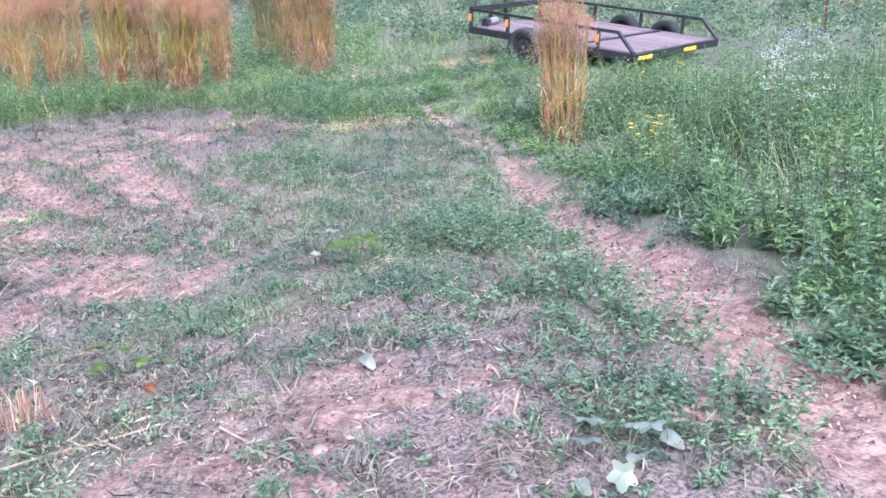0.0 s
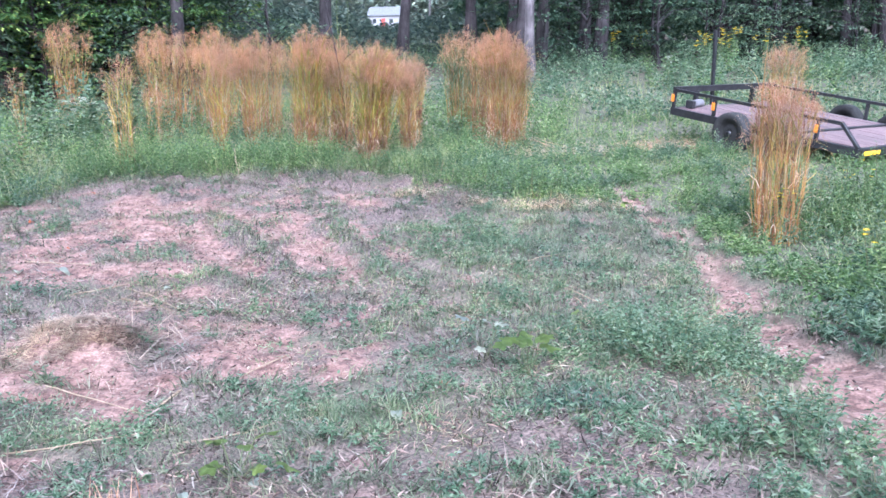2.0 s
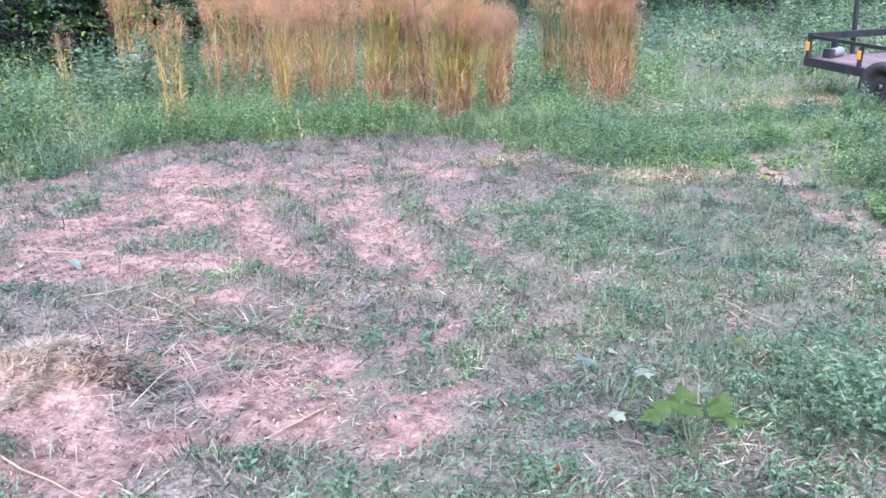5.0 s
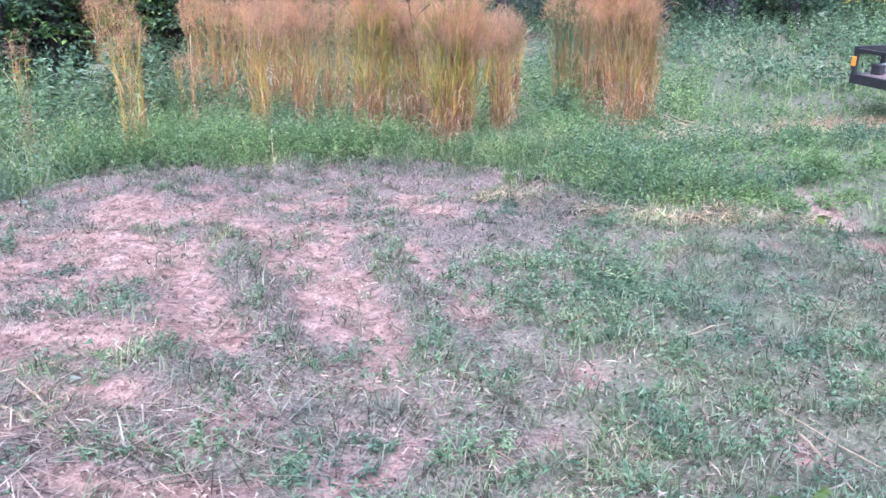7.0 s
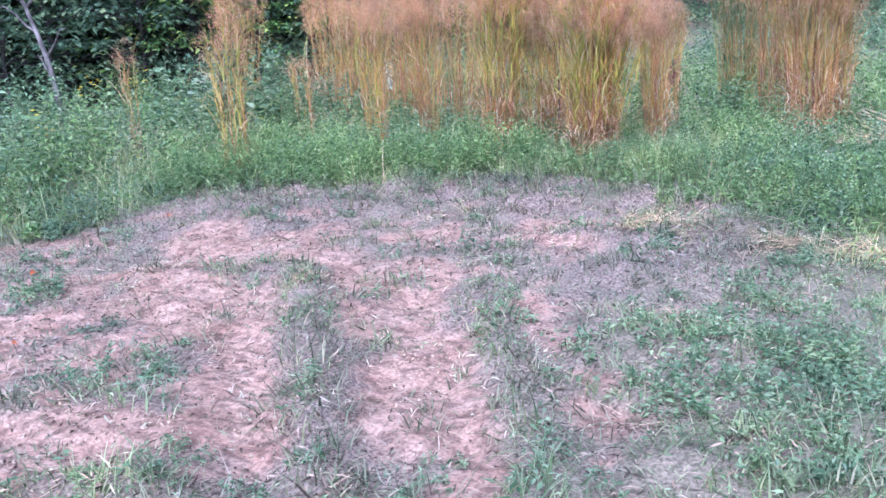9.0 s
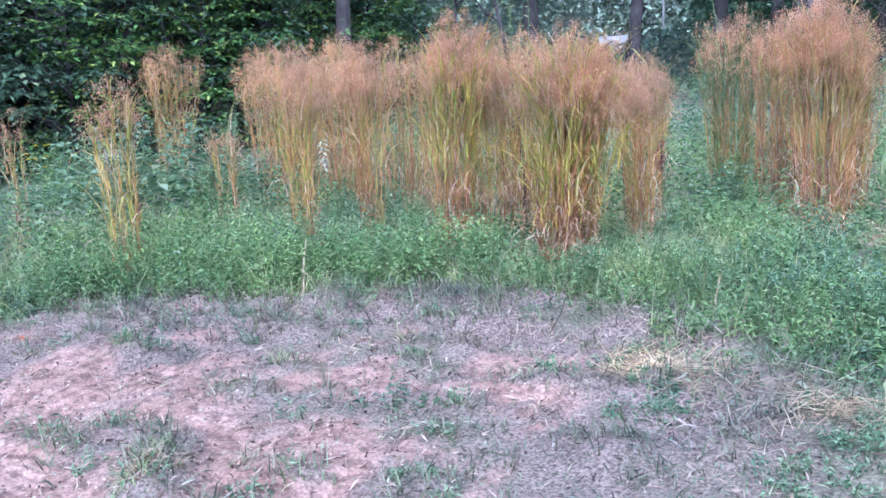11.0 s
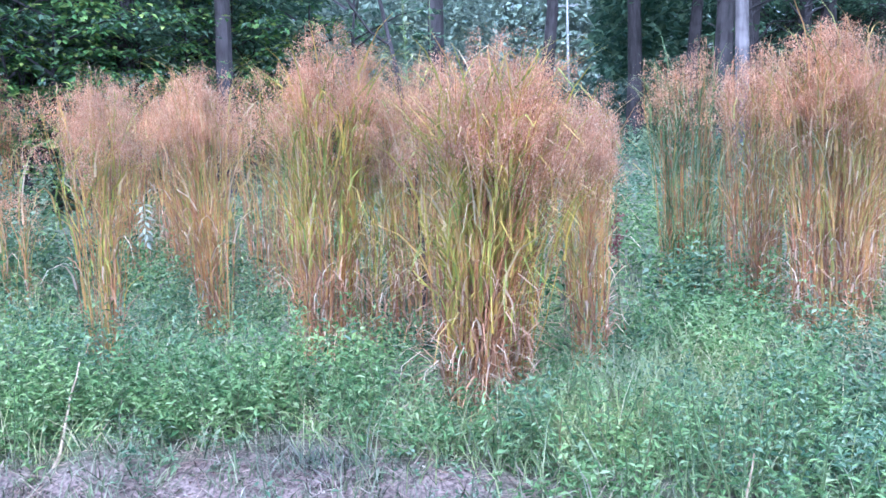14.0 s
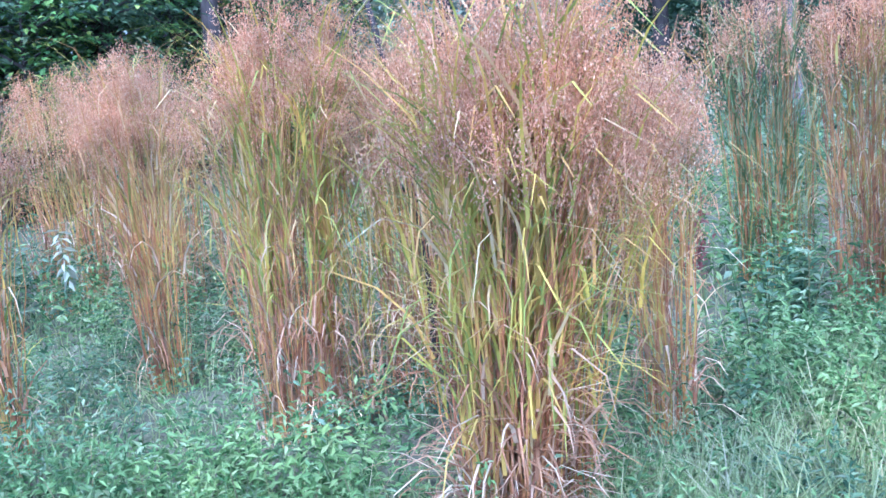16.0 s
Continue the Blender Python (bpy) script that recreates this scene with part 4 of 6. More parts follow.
# ---- tall sedge clumps ----
def sedge(x, y, height, base_r, top_r, heads, n_blades, kind="tan", lean_x=0.0):
    """A clump of culms from a tight foot, arching leaves, and drooping fluffy panicles over the top."""
    green = kind == "green"
    root = thing("tall_sedge_clump", x, y, "tall sedge clump with rusty heads and " + ("drooping green leaves" if green else "yellow-green leaves" if kind == "gold" else "dry tan leaves"), "tall grass", "sedge clumps in the meadow")
    culm, low, high, head = Heap(), Heap(), Heap(), Heap()
    n = heads
    az, u = rng.uniform(0, 6.3, n), np.sqrt(rng.random(n))
    base = np.stack([base_r * u * np.cos(az), base_r * u * np.sin(az), np.full(n, -0.06)], -1)
    a2 = az + rng.normal(0, 0.5, n)
    out = np.stack([np.cos(a2), np.sin(a2), 0 * az], -1)
    reach = (top_r - base_r) * u * rng.uniform(0.3, 1.15, n)
    h = height * (1 - 0.13 * u * u) * rng.uniform(0.82, 1.03, n)
    s = np.linspace(0, 1, 6)
    pts = base[:, None] + out[:, None] * (reach[:, None] * s ** 1.6)[..., None] + np.array([0, 0, 1.0]) * (h[:, None] * (s - 0.04 * s ** 4))[..., None]
    pts[:, :, 0] += lean_x * s ** 1.4
    pts[:, 1:5, :2] += rng.normal(0, 0.014, (n, 4, 2))
    tubes(culm, pts, np.broadcast_to(0.0028 * (1 - 0.55 * s), (n, 6)), 3)
    tip = pts[:, -1]
    # panicles: rays from the top of each culm, arching over, with fluff towards their ends
    near = y < 14 and -6 < x < -1
    rays, sp = (8, 34) if near else (7, 11)
    turn = np.repeat(rng.uniform(0, 6.3, n), rays)
    RA = turn + rng.normal(0, 0.7, n * rays)
    RL = rng.uniform(0.04, 0.12, n * rays)
    drop = rng.random((n, rays)) * rng.uniform(0.06, 0.2, (n, 1)) + np.where(rng.random((n, rays)) < 0.15, rng.uniform(0.08, 0.2, (n, 1)), 0)
    T = np.repeat(tip, rays, 0) - np.array([0, 0, 1.0]) * drop.reshape(-1, 1)
    lean0, dr = rng.uniform(0.1, 0.7, n * rays), rng.uniform(2.0, 3.3, n * rays)
    blades(head, T, RA, RL, 0.0025, lean0, dr, 2)
    f = 1.1 - 0.75 * rng.random((n * rays, sp)) ** 1.5
    ang = (np.pi / 2 - lean0)[:, None] - dr[:, None] * f * 0.5
    o = np.stack([np.cos(RA), np.sin(RA), 0 * RA], -1)
    pos = T[:, None] + o[:, None] * (np.cos(ang) * f * RL[:, None])[..., None] + np.array([0, 0, 1.0]) * (np.sin(ang) * f * RL[:, None])[..., None] + rng.normal(0, 0.011, (n * rays, sp, 3)) * np.array([1, 1, 1.4])
    D = unit(np.repeat(o, sp, 0) * 0.2 + rng.normal(0, 0.6, (n * rays * sp, 3)) + np.array([0, 0, -0.8]))
    big = 1.0 if near else 1.45
    leaves(head, pos.reshape(-1, 3), D, rng.uniform(0.006, 0.012, len(D)) * big, rng.uniform(0.0035, 0.006, len(D)) * big, 0.3)
    # leaf blades from the foot and along the culms
    m = n_blades
    k = rng.integers(0, n, m)
    f = rng.uniform(0.0, 0.86, m)
    p0 = base[k] + out[k] * (reach[k] * f ** 1.6)[:, None] + np.array([0, 0, 1.0]) * (h[k] * f)[:, None]
    p0[:, 0] += lean_x * f ** 1.4
    ba = a2[k] + rng.normal(0, 1.2, m)
    dry = f < rng.uniform(0.22, 0.56, m) if kind == "gold" else f < rng.uniform(0.25, 0.62, m)
    ln = np.where(dry, rng.uniform(0.15, 0.42, m), rng.uniform(0.25, 0.62, m))
    droop = np.where(dry, rng.uniform(1.4, 3.4, m), rng.uniform(0.6, 3.2, m))
    lean = np.where(dry, rng.uniform(0.05, 0.6, m), rng.uniform(0.02, 0.42, m))
    for hp, sel in ((low, dry), (high, ~dry)):
        blades(hp, p0[sel], ba[sel], ln[sel], rng.uniform(0.005, 0.0125, sel.sum()), lean[sel], droop[sel], 4)
    for hp, nm, mt, lb in ((culm, "culm", CULM, "thin upright culms"), (low, "dry_foliage", REED_GREEN if green else REED_LOW, "dry curled leaf blades"),
                           (high, "foliage", REED_GREEN if green else REED if kind == "gold" else REED_TAN, "arching leaf blades"), (head, "seed_plume", HEAD, "rusty drooping seed heads")):
        tagged(hp.obj(nm, mt, root, lb), kind="stuff")
    return root


# near clumps, then the mass behind them, then single ones far off and by the footpath
for c in [(-3.3, 11.8, 1.7, 0.11, 0.42, 140, 1350, "gold", 0.13), (-3.2, 12.02, 1.6, 0.07, 0.36, 50, 330, "gold", 0.13), (-2.98, 12.75, 1.52, 0.09, 0.2, 44, 220, "tan"), (-4.45, 12.7, 1.93, 0.17, 0.33, 105, 850, "gold", 0.1), (-4.2, 12.85, 1.5, 0.12, 0.24, 24, 330, "gold"),
          (-4.0, 13.0, 1.62, 0.13, 0.22, 40, 360, "tan"), (-4.2, 13.6, 1.82, 0.2, 0.3, 60, 500, "tan"), (-5.45, 12.15, 1.76, 0.08, 0.3, 44, 170, "gold"), (-5.4, 13.1, 1.78, 0.1, 0.34, 60, 230, "tan"),
          (-6.25, 11.1, 1.66, 0.11, 0.22, 30, 150, "gold"), (-6.9, 13.0, 1.1, 0.09, 0.16, 14, 80, "tan"),
          (-5.8, 14.6, 1.9, 0.28, 0.46, 95, 480, "tan"), (-6.5, 14.5, 1.9, 0.26, 0.46, 85, 380, "tan"), (-7.5, 14.8, 1.95, 0.3, 0.5, 80, 380, "tan"), (-7.0, 15.2, 2.0, 0.3, 0.5, 80, 380, "tan"),
          (-8.1, 15.5, 2.0, 0.3, 0.5, 80, 380, "tan"), (-10.3, 16.1, 2.1, 0.25, 0.5, 75, 330, "tan"), (-3.4, 14.6, 1.5, 0.2, 0.3, 70, 350, "tan"),
          (-1.8, 13.7, 1.86, 0.2, 0.33, 140, 1150, "tan"), (-2.2, 14.5, 1.84, 0.2, 0.36, 90, 500, "tan"), (-1.62, 14.0, 1.6, 0.12, 0.25, 50, 300, "tan"),
          (1.26, 8.95, 1.56, 0.2, 0.3, 95, 420, "tan"), (2.75, 18.2, 1.6, 0.25, 0.45, 80, 350, "tan"), (7.2, 22.5, 1.5, 0.25, 0.4, 50, 250, "tan"), (9.3, 20.5, 1.5, 0.25, 0.4, 50, 250, "tan"),
          (-8.3, 11.9, 1.4, 0.06, 0.14, 8, 50, "tan"), (-10.0, 10.9, 1.5, 0.1, 0.2, 10, 60, "tan"), (-2.68, 15.2, 1.9, 0.24, 0.42, 85, 900, "green")]:
    sedge(*c)


# ---- the woods ----
def wood_plant(name, height, dia, crown0, crown_r, sprays, per, leaf_len, leaf_mat_, bark, x, y, label, category, group, bend=0.045):
    root = thing(name, x, y, label, category, group)
    trunk, crown, limbs = Heap(), Heap(), Heap()
    k = 9
    s = np.linspace(0, 1, k)
    wob = np.cumsum(rng.normal(0, bend * height / k, (k, 2)), 0)
    wob -= wob[0]
    line = np.stack([wob[:, 0], wob[:, 1], s * height - 0.15], -1)
    tubes(trunk, line[None], (dia / 2 * (1 - 0.8 * s) * (1 + 0.5 * np.exp(-s * 22)))[None], 9)
    zc = crown0 + (height - crown0) * rng.random(sprays) ** 0.9
    az = rng.uniform(0, 6.3, sprays)
    shape = np.sin(np.pi * np.clip(0.15 + 0.8 * (zc - crown0) / (height - crown0), 0, 1))
    R = crown_r * (0.35 + 0.65 * shape) * np.sqrt(rng.uniform(0.08, 1, sprays))
    start = np.stack([np.interp(zc, line[:, 2], line[:, 0]), np.interp(zc, line[:, 2], line[:, 1]), zc - 0.25 * R], -1)
    end = start + np.stack([R * np.cos(az), R * np.sin(az), 0.3 * R], -1)
    mid = (start + end) / 2 + np.stack([0 * R, 0 * R, 0.12 * R], -1) + rng.normal(0, 0.05, (sprays, 3)) * (1 + R[:, None])
    big = rng.random(sprays) < 0.4
    tubes(limbs, np.stack([start, mid, end], 1)[big], np.stack([0.012 + 0.012 * R, 0.008 + 0.006 * R, 0.004 + 0 * R], -1)[big], 3)
    # flat leafy sprays that droop outwards, one above the other
    n = sprays * per
    heart = np.where(rng.random((sprays, 1)) < 0.35, mid, end)
    c, wide = np.repeat(heart, per, 0), np.repeat(rng.uniform(0.6, 1.3, sprays), per)[:, None]
    d = rng.normal(0, 1, (n, 3)) * np.array([0.34, 0.34, 0.05]) * (0.45 + 2.6 * leaf_len) * wide
    d[:, 2] -= 0.28 * np.hypot(d[:, 0], d[:, 1]) ** 1.5
    la = np.arctan2(d[:, 1], d[:, 0]) + rng.normal(0, 0.7, n)
    leaves(crown, c + d, sph(la, rng.normal(-0.25, 0.22, n)), leaf_len * rng.uniform(0.7, 1.3, n), leaf_len * rng.uniform(0.42, 0.7, n), 0.12, 0.25)
    trunk.obj("trunk", bark, root)
    tagged(limbs.obj("branchwork", bark, root), kind="stuff")
    tagged(crown.obj("crown", leaf_mat_, root), kind="stuff")
    return root


def near_line(d, u):
    """Points along the edge of the woods, u from 0 (west) to 1 (east), d metres behind it."""
    us = np.array([0, 0.12, 0.3, 0.42, 0.55, 0.7, 1.0])
    ex, ey = np.array([-17, -15.5, -13.5, -11.5, -2.5, 5.0, 27.0]), np.array([2.0, 9.0, 17.0, 23.0, 27.0, 36.0, 40.0])
    x, y = np.interp(u, us, ex), np.interp(u, us, ey)
    r = np.hypot(x, y - 4)
    return x * (1 + d / r), 4 + (y - 4) * (1 + d / r)


TREE = "tall grey-trunked tree at the edge of the woods"
# The last two wear the shade-coloured leaf, for the eastern woods.
trees = [wood_plant("forest_tree", 14 + i % 4, 0.34 + 0.03 * (i % 4), 5.8 if i in (1, 2) else 3.4, 3.2, 74, 26, 0.2, WOODS if i < 4 else WOODS_SHADE, BARK, x, y, TREE, "tree", "trees of the woods")
         for i, (x, y) in enumerate([(-11.2, 22.2), (-8.4, 25.2), (-3.2, 27.0), (1.1, 37.5), (8.0, 38.0), (13.5, 39.5)])]
wood_plant("forest_tree", 13, 0.27, 6.0, 2.4, 70, 30, 0.18, WOODS, BARK_PALE, -2.55, 24.4, "slim pale-barked tree behind the sedge clumps", "tree", "trees of the woods", 0.015)
spots = [(-7.6, 31, 0.3), (-5.4, 32, 0.34), (-2.7, 28.2, 0.25), (3.6, 38.5, 0.36), (-13.9, 19.0, 0.3), (-12.7, 21.5, 0.22), (-15.5, 14.5, 0.3), (-16.2, 11.0, 0.3), (-4.2, 33, 0.3)]
for i in range(44):
    u = rng.random()
    x, y = near_line(rng.uniform(1.5, 14), u)
    if 0.43 < u < 0.55:
        continue
    spots.append((float(x), float(y), rng.uniform(0.2, 0.42)))
for i in range(18):
    x, y = near_line(rng.uniform(0.5, 11), rng.uniform(0.57, 0.9))
    spots.append((float(x), float(y), rng.uniform(0.2, 0.4)))
for i, (x, y, d) in enumerate(spots):
    sc = d / 0.36
    m = Matrix.Translation((x, y, float(land(np.array(x), np.array(y))))) @ pose(0, 0, 0, rng.normal(0, 2), rng.normal(0, 2), rng.uniform(0, 360))
    copy_thing(trees[4 + i % 2 if x > 3 else 1 + i % 2 if -10 < x < -1 else i % 4], m)

SAP = "leafy young tree in the forest edge"
# The fifth sapling wears the shade-coloured leaf too.
saps = [wood_plant("sapling", 3.2 + 0.9 * i, 0.06 + 0.012 * i, 0.25, 1.25 + 0.2 * i, 40 + 9 * i, 30, 0.14, WOODS_SHADE if i == 4 else WOODS if i != 2 else WOODS_LIGHT, BARK, *[float(v) for v in near_line(0.5, 0.15 + 0.1 * i)], SAP, "young tree", "saplings of the forest edge", 0.06)
        for i in range(5)]
for i in range(115):
    u = rng.random() ** 0.9
    d = rng.uniform(0, 6.5)
    if 0.44 < u < 0.54:
        continue
    x, y = (float(v) for v in near_line(d, u))
    m = Matrix.Translation((x, y, float(land(np.array(x), np.array(y))))) @ pose(0, 0, 0, 0, 0, rng.uniform(0, 360))
    copy_thing(saps[4 if u > 0.57 and rng.random() < 0.75 else int(rng.choice([0, 1, 3, 2], p=[0.22, 0.22, 0.2, 0.36] if 0.2 < u < 0.55 else [0.36, 0.34, 0.26, 0.04]))], m)
for i in range(26):
    x, y = (float(v) for v in near_line(rng.uniform(0, 3.5), rng.uniform(0.03, 0.45)))
    m = Matrix.Translation((x, y, float(land(np.array(x), np.array(y))))) @ pose(0, 0, 0, 0, 0, rng.uniform(0, 360))
    copy_thing(saps[int(rng.choice([0, 1, 3, 2], p=[0.34, 0.3, 0.28, 0.08]))], m)


def far_woods(name, n, dist, depth, az0, az1, top, size, mat, label):
    heap = Heap()
    az, r = rng.uniform(radians(az0), radians(az1), n), dist + depth * rng.random(n)
    t = top * (0.7 + 0.5 * vnoise(az * 14, az * 0 + dist))
    z = t * rng.random(n) ** 0.8
    P = np.stack([r * np.sin(az), 4 + r * np.cos(az), z], -1)
    P[:, 2] += land(P[:, 0], P[:, 1])
    leaves(heap, P, sph(rng.uniform(0, 6.3, n), rng.normal(-0.2, 0.4, n)), size * rng.uniform(0.6, 1.3, n), size * rng.uniform(0.5, 0.8, n), 0.2)
    return tagged(heap.obj(name, mat), label, "woods", kind="stuff")


# Foliage whose colour carries the shade inside the woods.
far_woods("deep_woods", 30000, 30, 22, -80, -27, 16, 0.42, WOODS_SHADE, "dense foliage deep in the woods with shade in its colour")
far_woods("deep_woods", 9000, 36, 18, -11.5, -8, 15, 0.42, WOODS_SHADE, "dense foliage deep in the woods with shade in its colour")
far_woods("deep_woods", 30000, 44, 14, -11.5, 55, 16, 0.5, WOODS_SHADE, "dense foliage deep in the woods with shade in its colour")
# Added walls, shade in their colour, close the bright sky holes.
far_woods("woods_backing", 13000, 54, 8, -82, -27.5, 17, 1.2, WOODS_SHADE, "added foliage backing behind the woods with shade in its colour")
far_woods("woods_backing", 16000, 60, 8, -11.3, 56, 18, 1.3, WOODS_SHADE, "added foliage backing behind the woods with shade in its colour")
# The haze over these far trees is only their pale colour.
far_woods("distant_trees", 30000, 165, 30, -28, -4, 33, 1.35, FAR_HAZY, "distant trees across the road, pale haze in their colour")
far_woods("gap_growth", 9000, 30, 34, -29, -9, 2.1, 0.3, WOODS_MID, "leafy undergrowth in the gap of the woods")
# Paled likewise: leaf colour stands for the haze here.
far_woods("hazy_trees", 9000, 58, 16, -27, -17, 13, 0.5, FAR_HAZY, "trees beyond the gap, pale haze put into their leaf colour")
# Coarse ring added out of view, to close off the light.
far_woods("unseen_woods_ring", 9000, 45, 14, 55, 285, 15, 1.6, WOODS, "unseen ring of woods added round the clearing")


# ---- small helpers for built things ----
def part(name, bm, material, parent, label=""):
    me = bpy.data.meshes.new(name)
    bm.to_mesh(me)
    bm.free()
    me.materials.append(material)
    ob = new(name, me)
    ob.parent = parent
    return tagged(ob, label)


def box_bm(x0, x1, y0, y1, z0, z1, bevel=0.004):
    bm = bmesh.new()
    bmesh.ops.create_cube(bm, size=1, matrix=Matrix.Translation(((x0 + x1) / 2, (y0 + y1) / 2, (z0 + z1) / 2)) @ Matrix.Diagonal((x1 - x0, y1 - y0, z1 - z0, 1)))
    if bevel:
        bmesh.ops.bevel(bm, geom=bm.edges[:], offset=bevel, segments=1, affect="EDGES")
    return bm


def bar_bm(a, b, w, h, bevel=0.004):
    """A square bar from a to b."""
    a, b = Vector(a), Vector(b)
    bm = box_bm(-w / 2, w / 2, -h / 2, h / 2, 0, (b - a).length, bevel)
    bm.transform(Matrix.Translation(a) @ (b - a).to_track_quat("Z", "Y").to_matrix().to_4x4())
    return bm


def lathe_bm(profile, axis="Y", sides=28):
    """A closed profile of (radius, height) turned about an axis."""
    bm = bmesh.new()
    rings = []
    for k in range(sides):
        a = 2 * math.pi * k / sides
        rings.append([bm.verts.new((r * math.cos(a), h, r * math.sin(a)) if axis == "Y" else (r * math.cos(a), r * math.sin(a), h)) for r, h in profile])
    for k in range(sides):
        p, q = rings[k], rings[(k + 1) % sides]
        for i in range(len(profile)):
            j = (i + 1) % len(profile)
            bm.faces.new((p[i], p[j], q[j], q[i]))
    bmesh.ops.recalc_face_normals(bm, faces=bm.faces[:])
    for f in bm.faces:
        f.smooth = True
    return bm


# ---- the trailer ----
def trailer():
    yaw, pit = -0.8136, -0.104
    a = Vector((math.cos(yaw) * math.cos(pit), math.sin(yaw) * math.cos(pit), math.sin(pit)))
    b = Vector((-math.sin(yaw), math.cos(yaw), 0))
    m = Matrix((a, b, a.cross(b))).transposed().to_4x4()
    root = new("utility_trailer")
    root.matrix_basis = Matrix.Translation((0.597, 15.141, 0.261)) @ m
    tagged(root, "black steel utility trailer with a weathered plank deck", "trailer")
    L, W, H = 3.23, 2.31, 0.38
    frame_ = part("chassis", box_bm(0, L, 0, 0.07, 0, 0.11), STEEL, root)
    part("side_beam", box_bm(0, L, W - 0.07, W, 0, 0.11), STEEL, root)
    part("cross_beam", box_bm(0, 0.07, 0.07, W - 0.07, 0, 0.11), STEEL, root)
    part("cross_beam", box_bm(L - 0.07, L, 0.07, W - 0.07, 0.0, 0.11), STEEL, root)
    part("cross_beam", box_bm(2.16, 2.24, 0.075, W - 0.075, 0.085, 0.128), STEEL, root)
    n = 14
    w = (W - 0.15) / n
    for k in range(n):
        y = 0.075 + k * w
        for x0, x1 in ((0.075, 2.155), (2.245, L - 0.075)):
            part("plank", box_bm(x0, x1 + rng.uniform(-0.004, 0.0), y + 0.004, y + w - 0.004, 0.078, 0.112 + rng.uniform(-0.003, 0.003), 0.003), PLANK, root)
    for side, y in (("near", 0.025), ("far", W - 0.025)):
        part("side_rail", bar_bm((0, y, H), (L - 0.3, y, H), 0.045, 0.045), STEEL, root)
        part("rail_brace", bar_bm((L - 0.31, y, H), (L - 0.02, y, 0.11), 0.05, 0.045), STEEL, root)
        for x in (0.03, 0.83, 1.78, 2.58):
            post = part("post", bar_bm((x, y, 0.1), (x, y, H - 0.022), 0.045, 0.045), STEEL, root)
            if side == "near":
                part("reflector", box_bm(x - 0.03, x + 0.03, -0.014, -0.001, 0.2, 0.31, 0.006), ORANGE, post, "orange side reflector")
        for x in (1.35, 2.18):
            yy = -0.14 if side == "near" else W + 0.14
            wheel = new("wheel")
            wheel.parent = root
            wheel.location = (x, yy, -0.035)
            wheel.scale = (0.9, 0.95, 0.9)
            part("tyre", lathe_bm([(0.2, -0.09), (0.28, -0.105), (0.315, -0.095), (0.33, -0.07), (0.332, 0.07), (0.315, 0.095), (0.28, 0.105), (0.2, 0.09)]), RUBBER, wheel)
            part("rim", lathe_bm([(0.02, -0.06), (0.12, -0.055), (0.17, -0.03), (0.198, -0.085), (0.21, -0.085), (0.21, 0.085), (0.198, 0.085), (0.17, 0.0), (0.02, -0.02)]), RIM, wheel)
            part("hub", lathe_bm([(0.001, -0.1 if side == "near" else 0.1), (0.045, -0.095 if side == "near" else 0.095), (0.05, 0.0), (0.001, 0.0)], sides=14), STEEL, wheel)
    part("front_rail", bar_bm((0.025, 0, H), (0.025, W, H), 0.05, 0.09), STEEL, root)
    for y in (0.5, 1.8):
        part("front_post", bar_bm((0.025, y, 0.1), (0.025, y, H - 0.03), 0.07, 0.05), STEEL, root)
    part("stake", bar_bm((-0.035, 0.95, 0.05), (-0.16, 0.95, 1.24), 0.05, 0.05), STEEL, root, "tall upright black steel stake")
    part("axle", bar_bm((1.35, -0.05, -0.035), (1.35, W + 0.05, -0.035), 0.06, 0.06), STEEL, root)
    part("axle", bar_bm((2.18, -0.05, -0.035), (2.18, W + 0.05, -0.035), 0.06, 0.06), STEEL, root)
    part("tie", box_bm(-0.105, -0.035, 0.915, 0.985, 0.36, 0.41, 0.006), STRAP, root, "pale strap tied round the stake")
    bundle = new("bundle")
    bundle.matrix_basis = root.matrix_basis @ pose(0.14, 0.42, 0.113, 0, 0, 12)
    tagged(bundle, "small pale wrapped bundle with a dark end on the trailer deck", "bundle")
    roll = lathe_bm([(0.001, -0.13), (0.05, -0.13), (0.062, -0.1), (0.06, 0.0), (0.063, 0.1), (0.05, 0.13), (0.001, 0.13)], sides=16)
    roll.transform(Matrix.Translation((0, 0, 0.06)))
    part("wrap", roll, STRAP, bundle)
    part("dark_end", box_bm(-0.06, 0.06, -0.25, -0.135, 0.0, 0.12, 0.012), STEEL, bundle, "dark box-like end")
    for y0 in (0.12, 1.3):
        part("rear_reflector", box_bm(L, L + 0.012, y0, y0 + 0.34, 0.02, 0.075, 0.005), YELLOW, root, "yellow rear reflector")
    return root


trailer()


def t_post(x, y, h):
    root = thing("fence_post", x, y, "rusty steel fence post standing in the weeds", "fence post")
    part("blade", bar_bm((0, 0, -0.1), (0, 0, h), 0.05, 0.012, 0.002), RUSTY, root)
    part("rib", bar_bm((0, 0.02, -0.1), (0, 0.02, h), 0.012, 0.03, 0.002), RUSTY, root)


t_post(7.1, 16.6, 1.7)


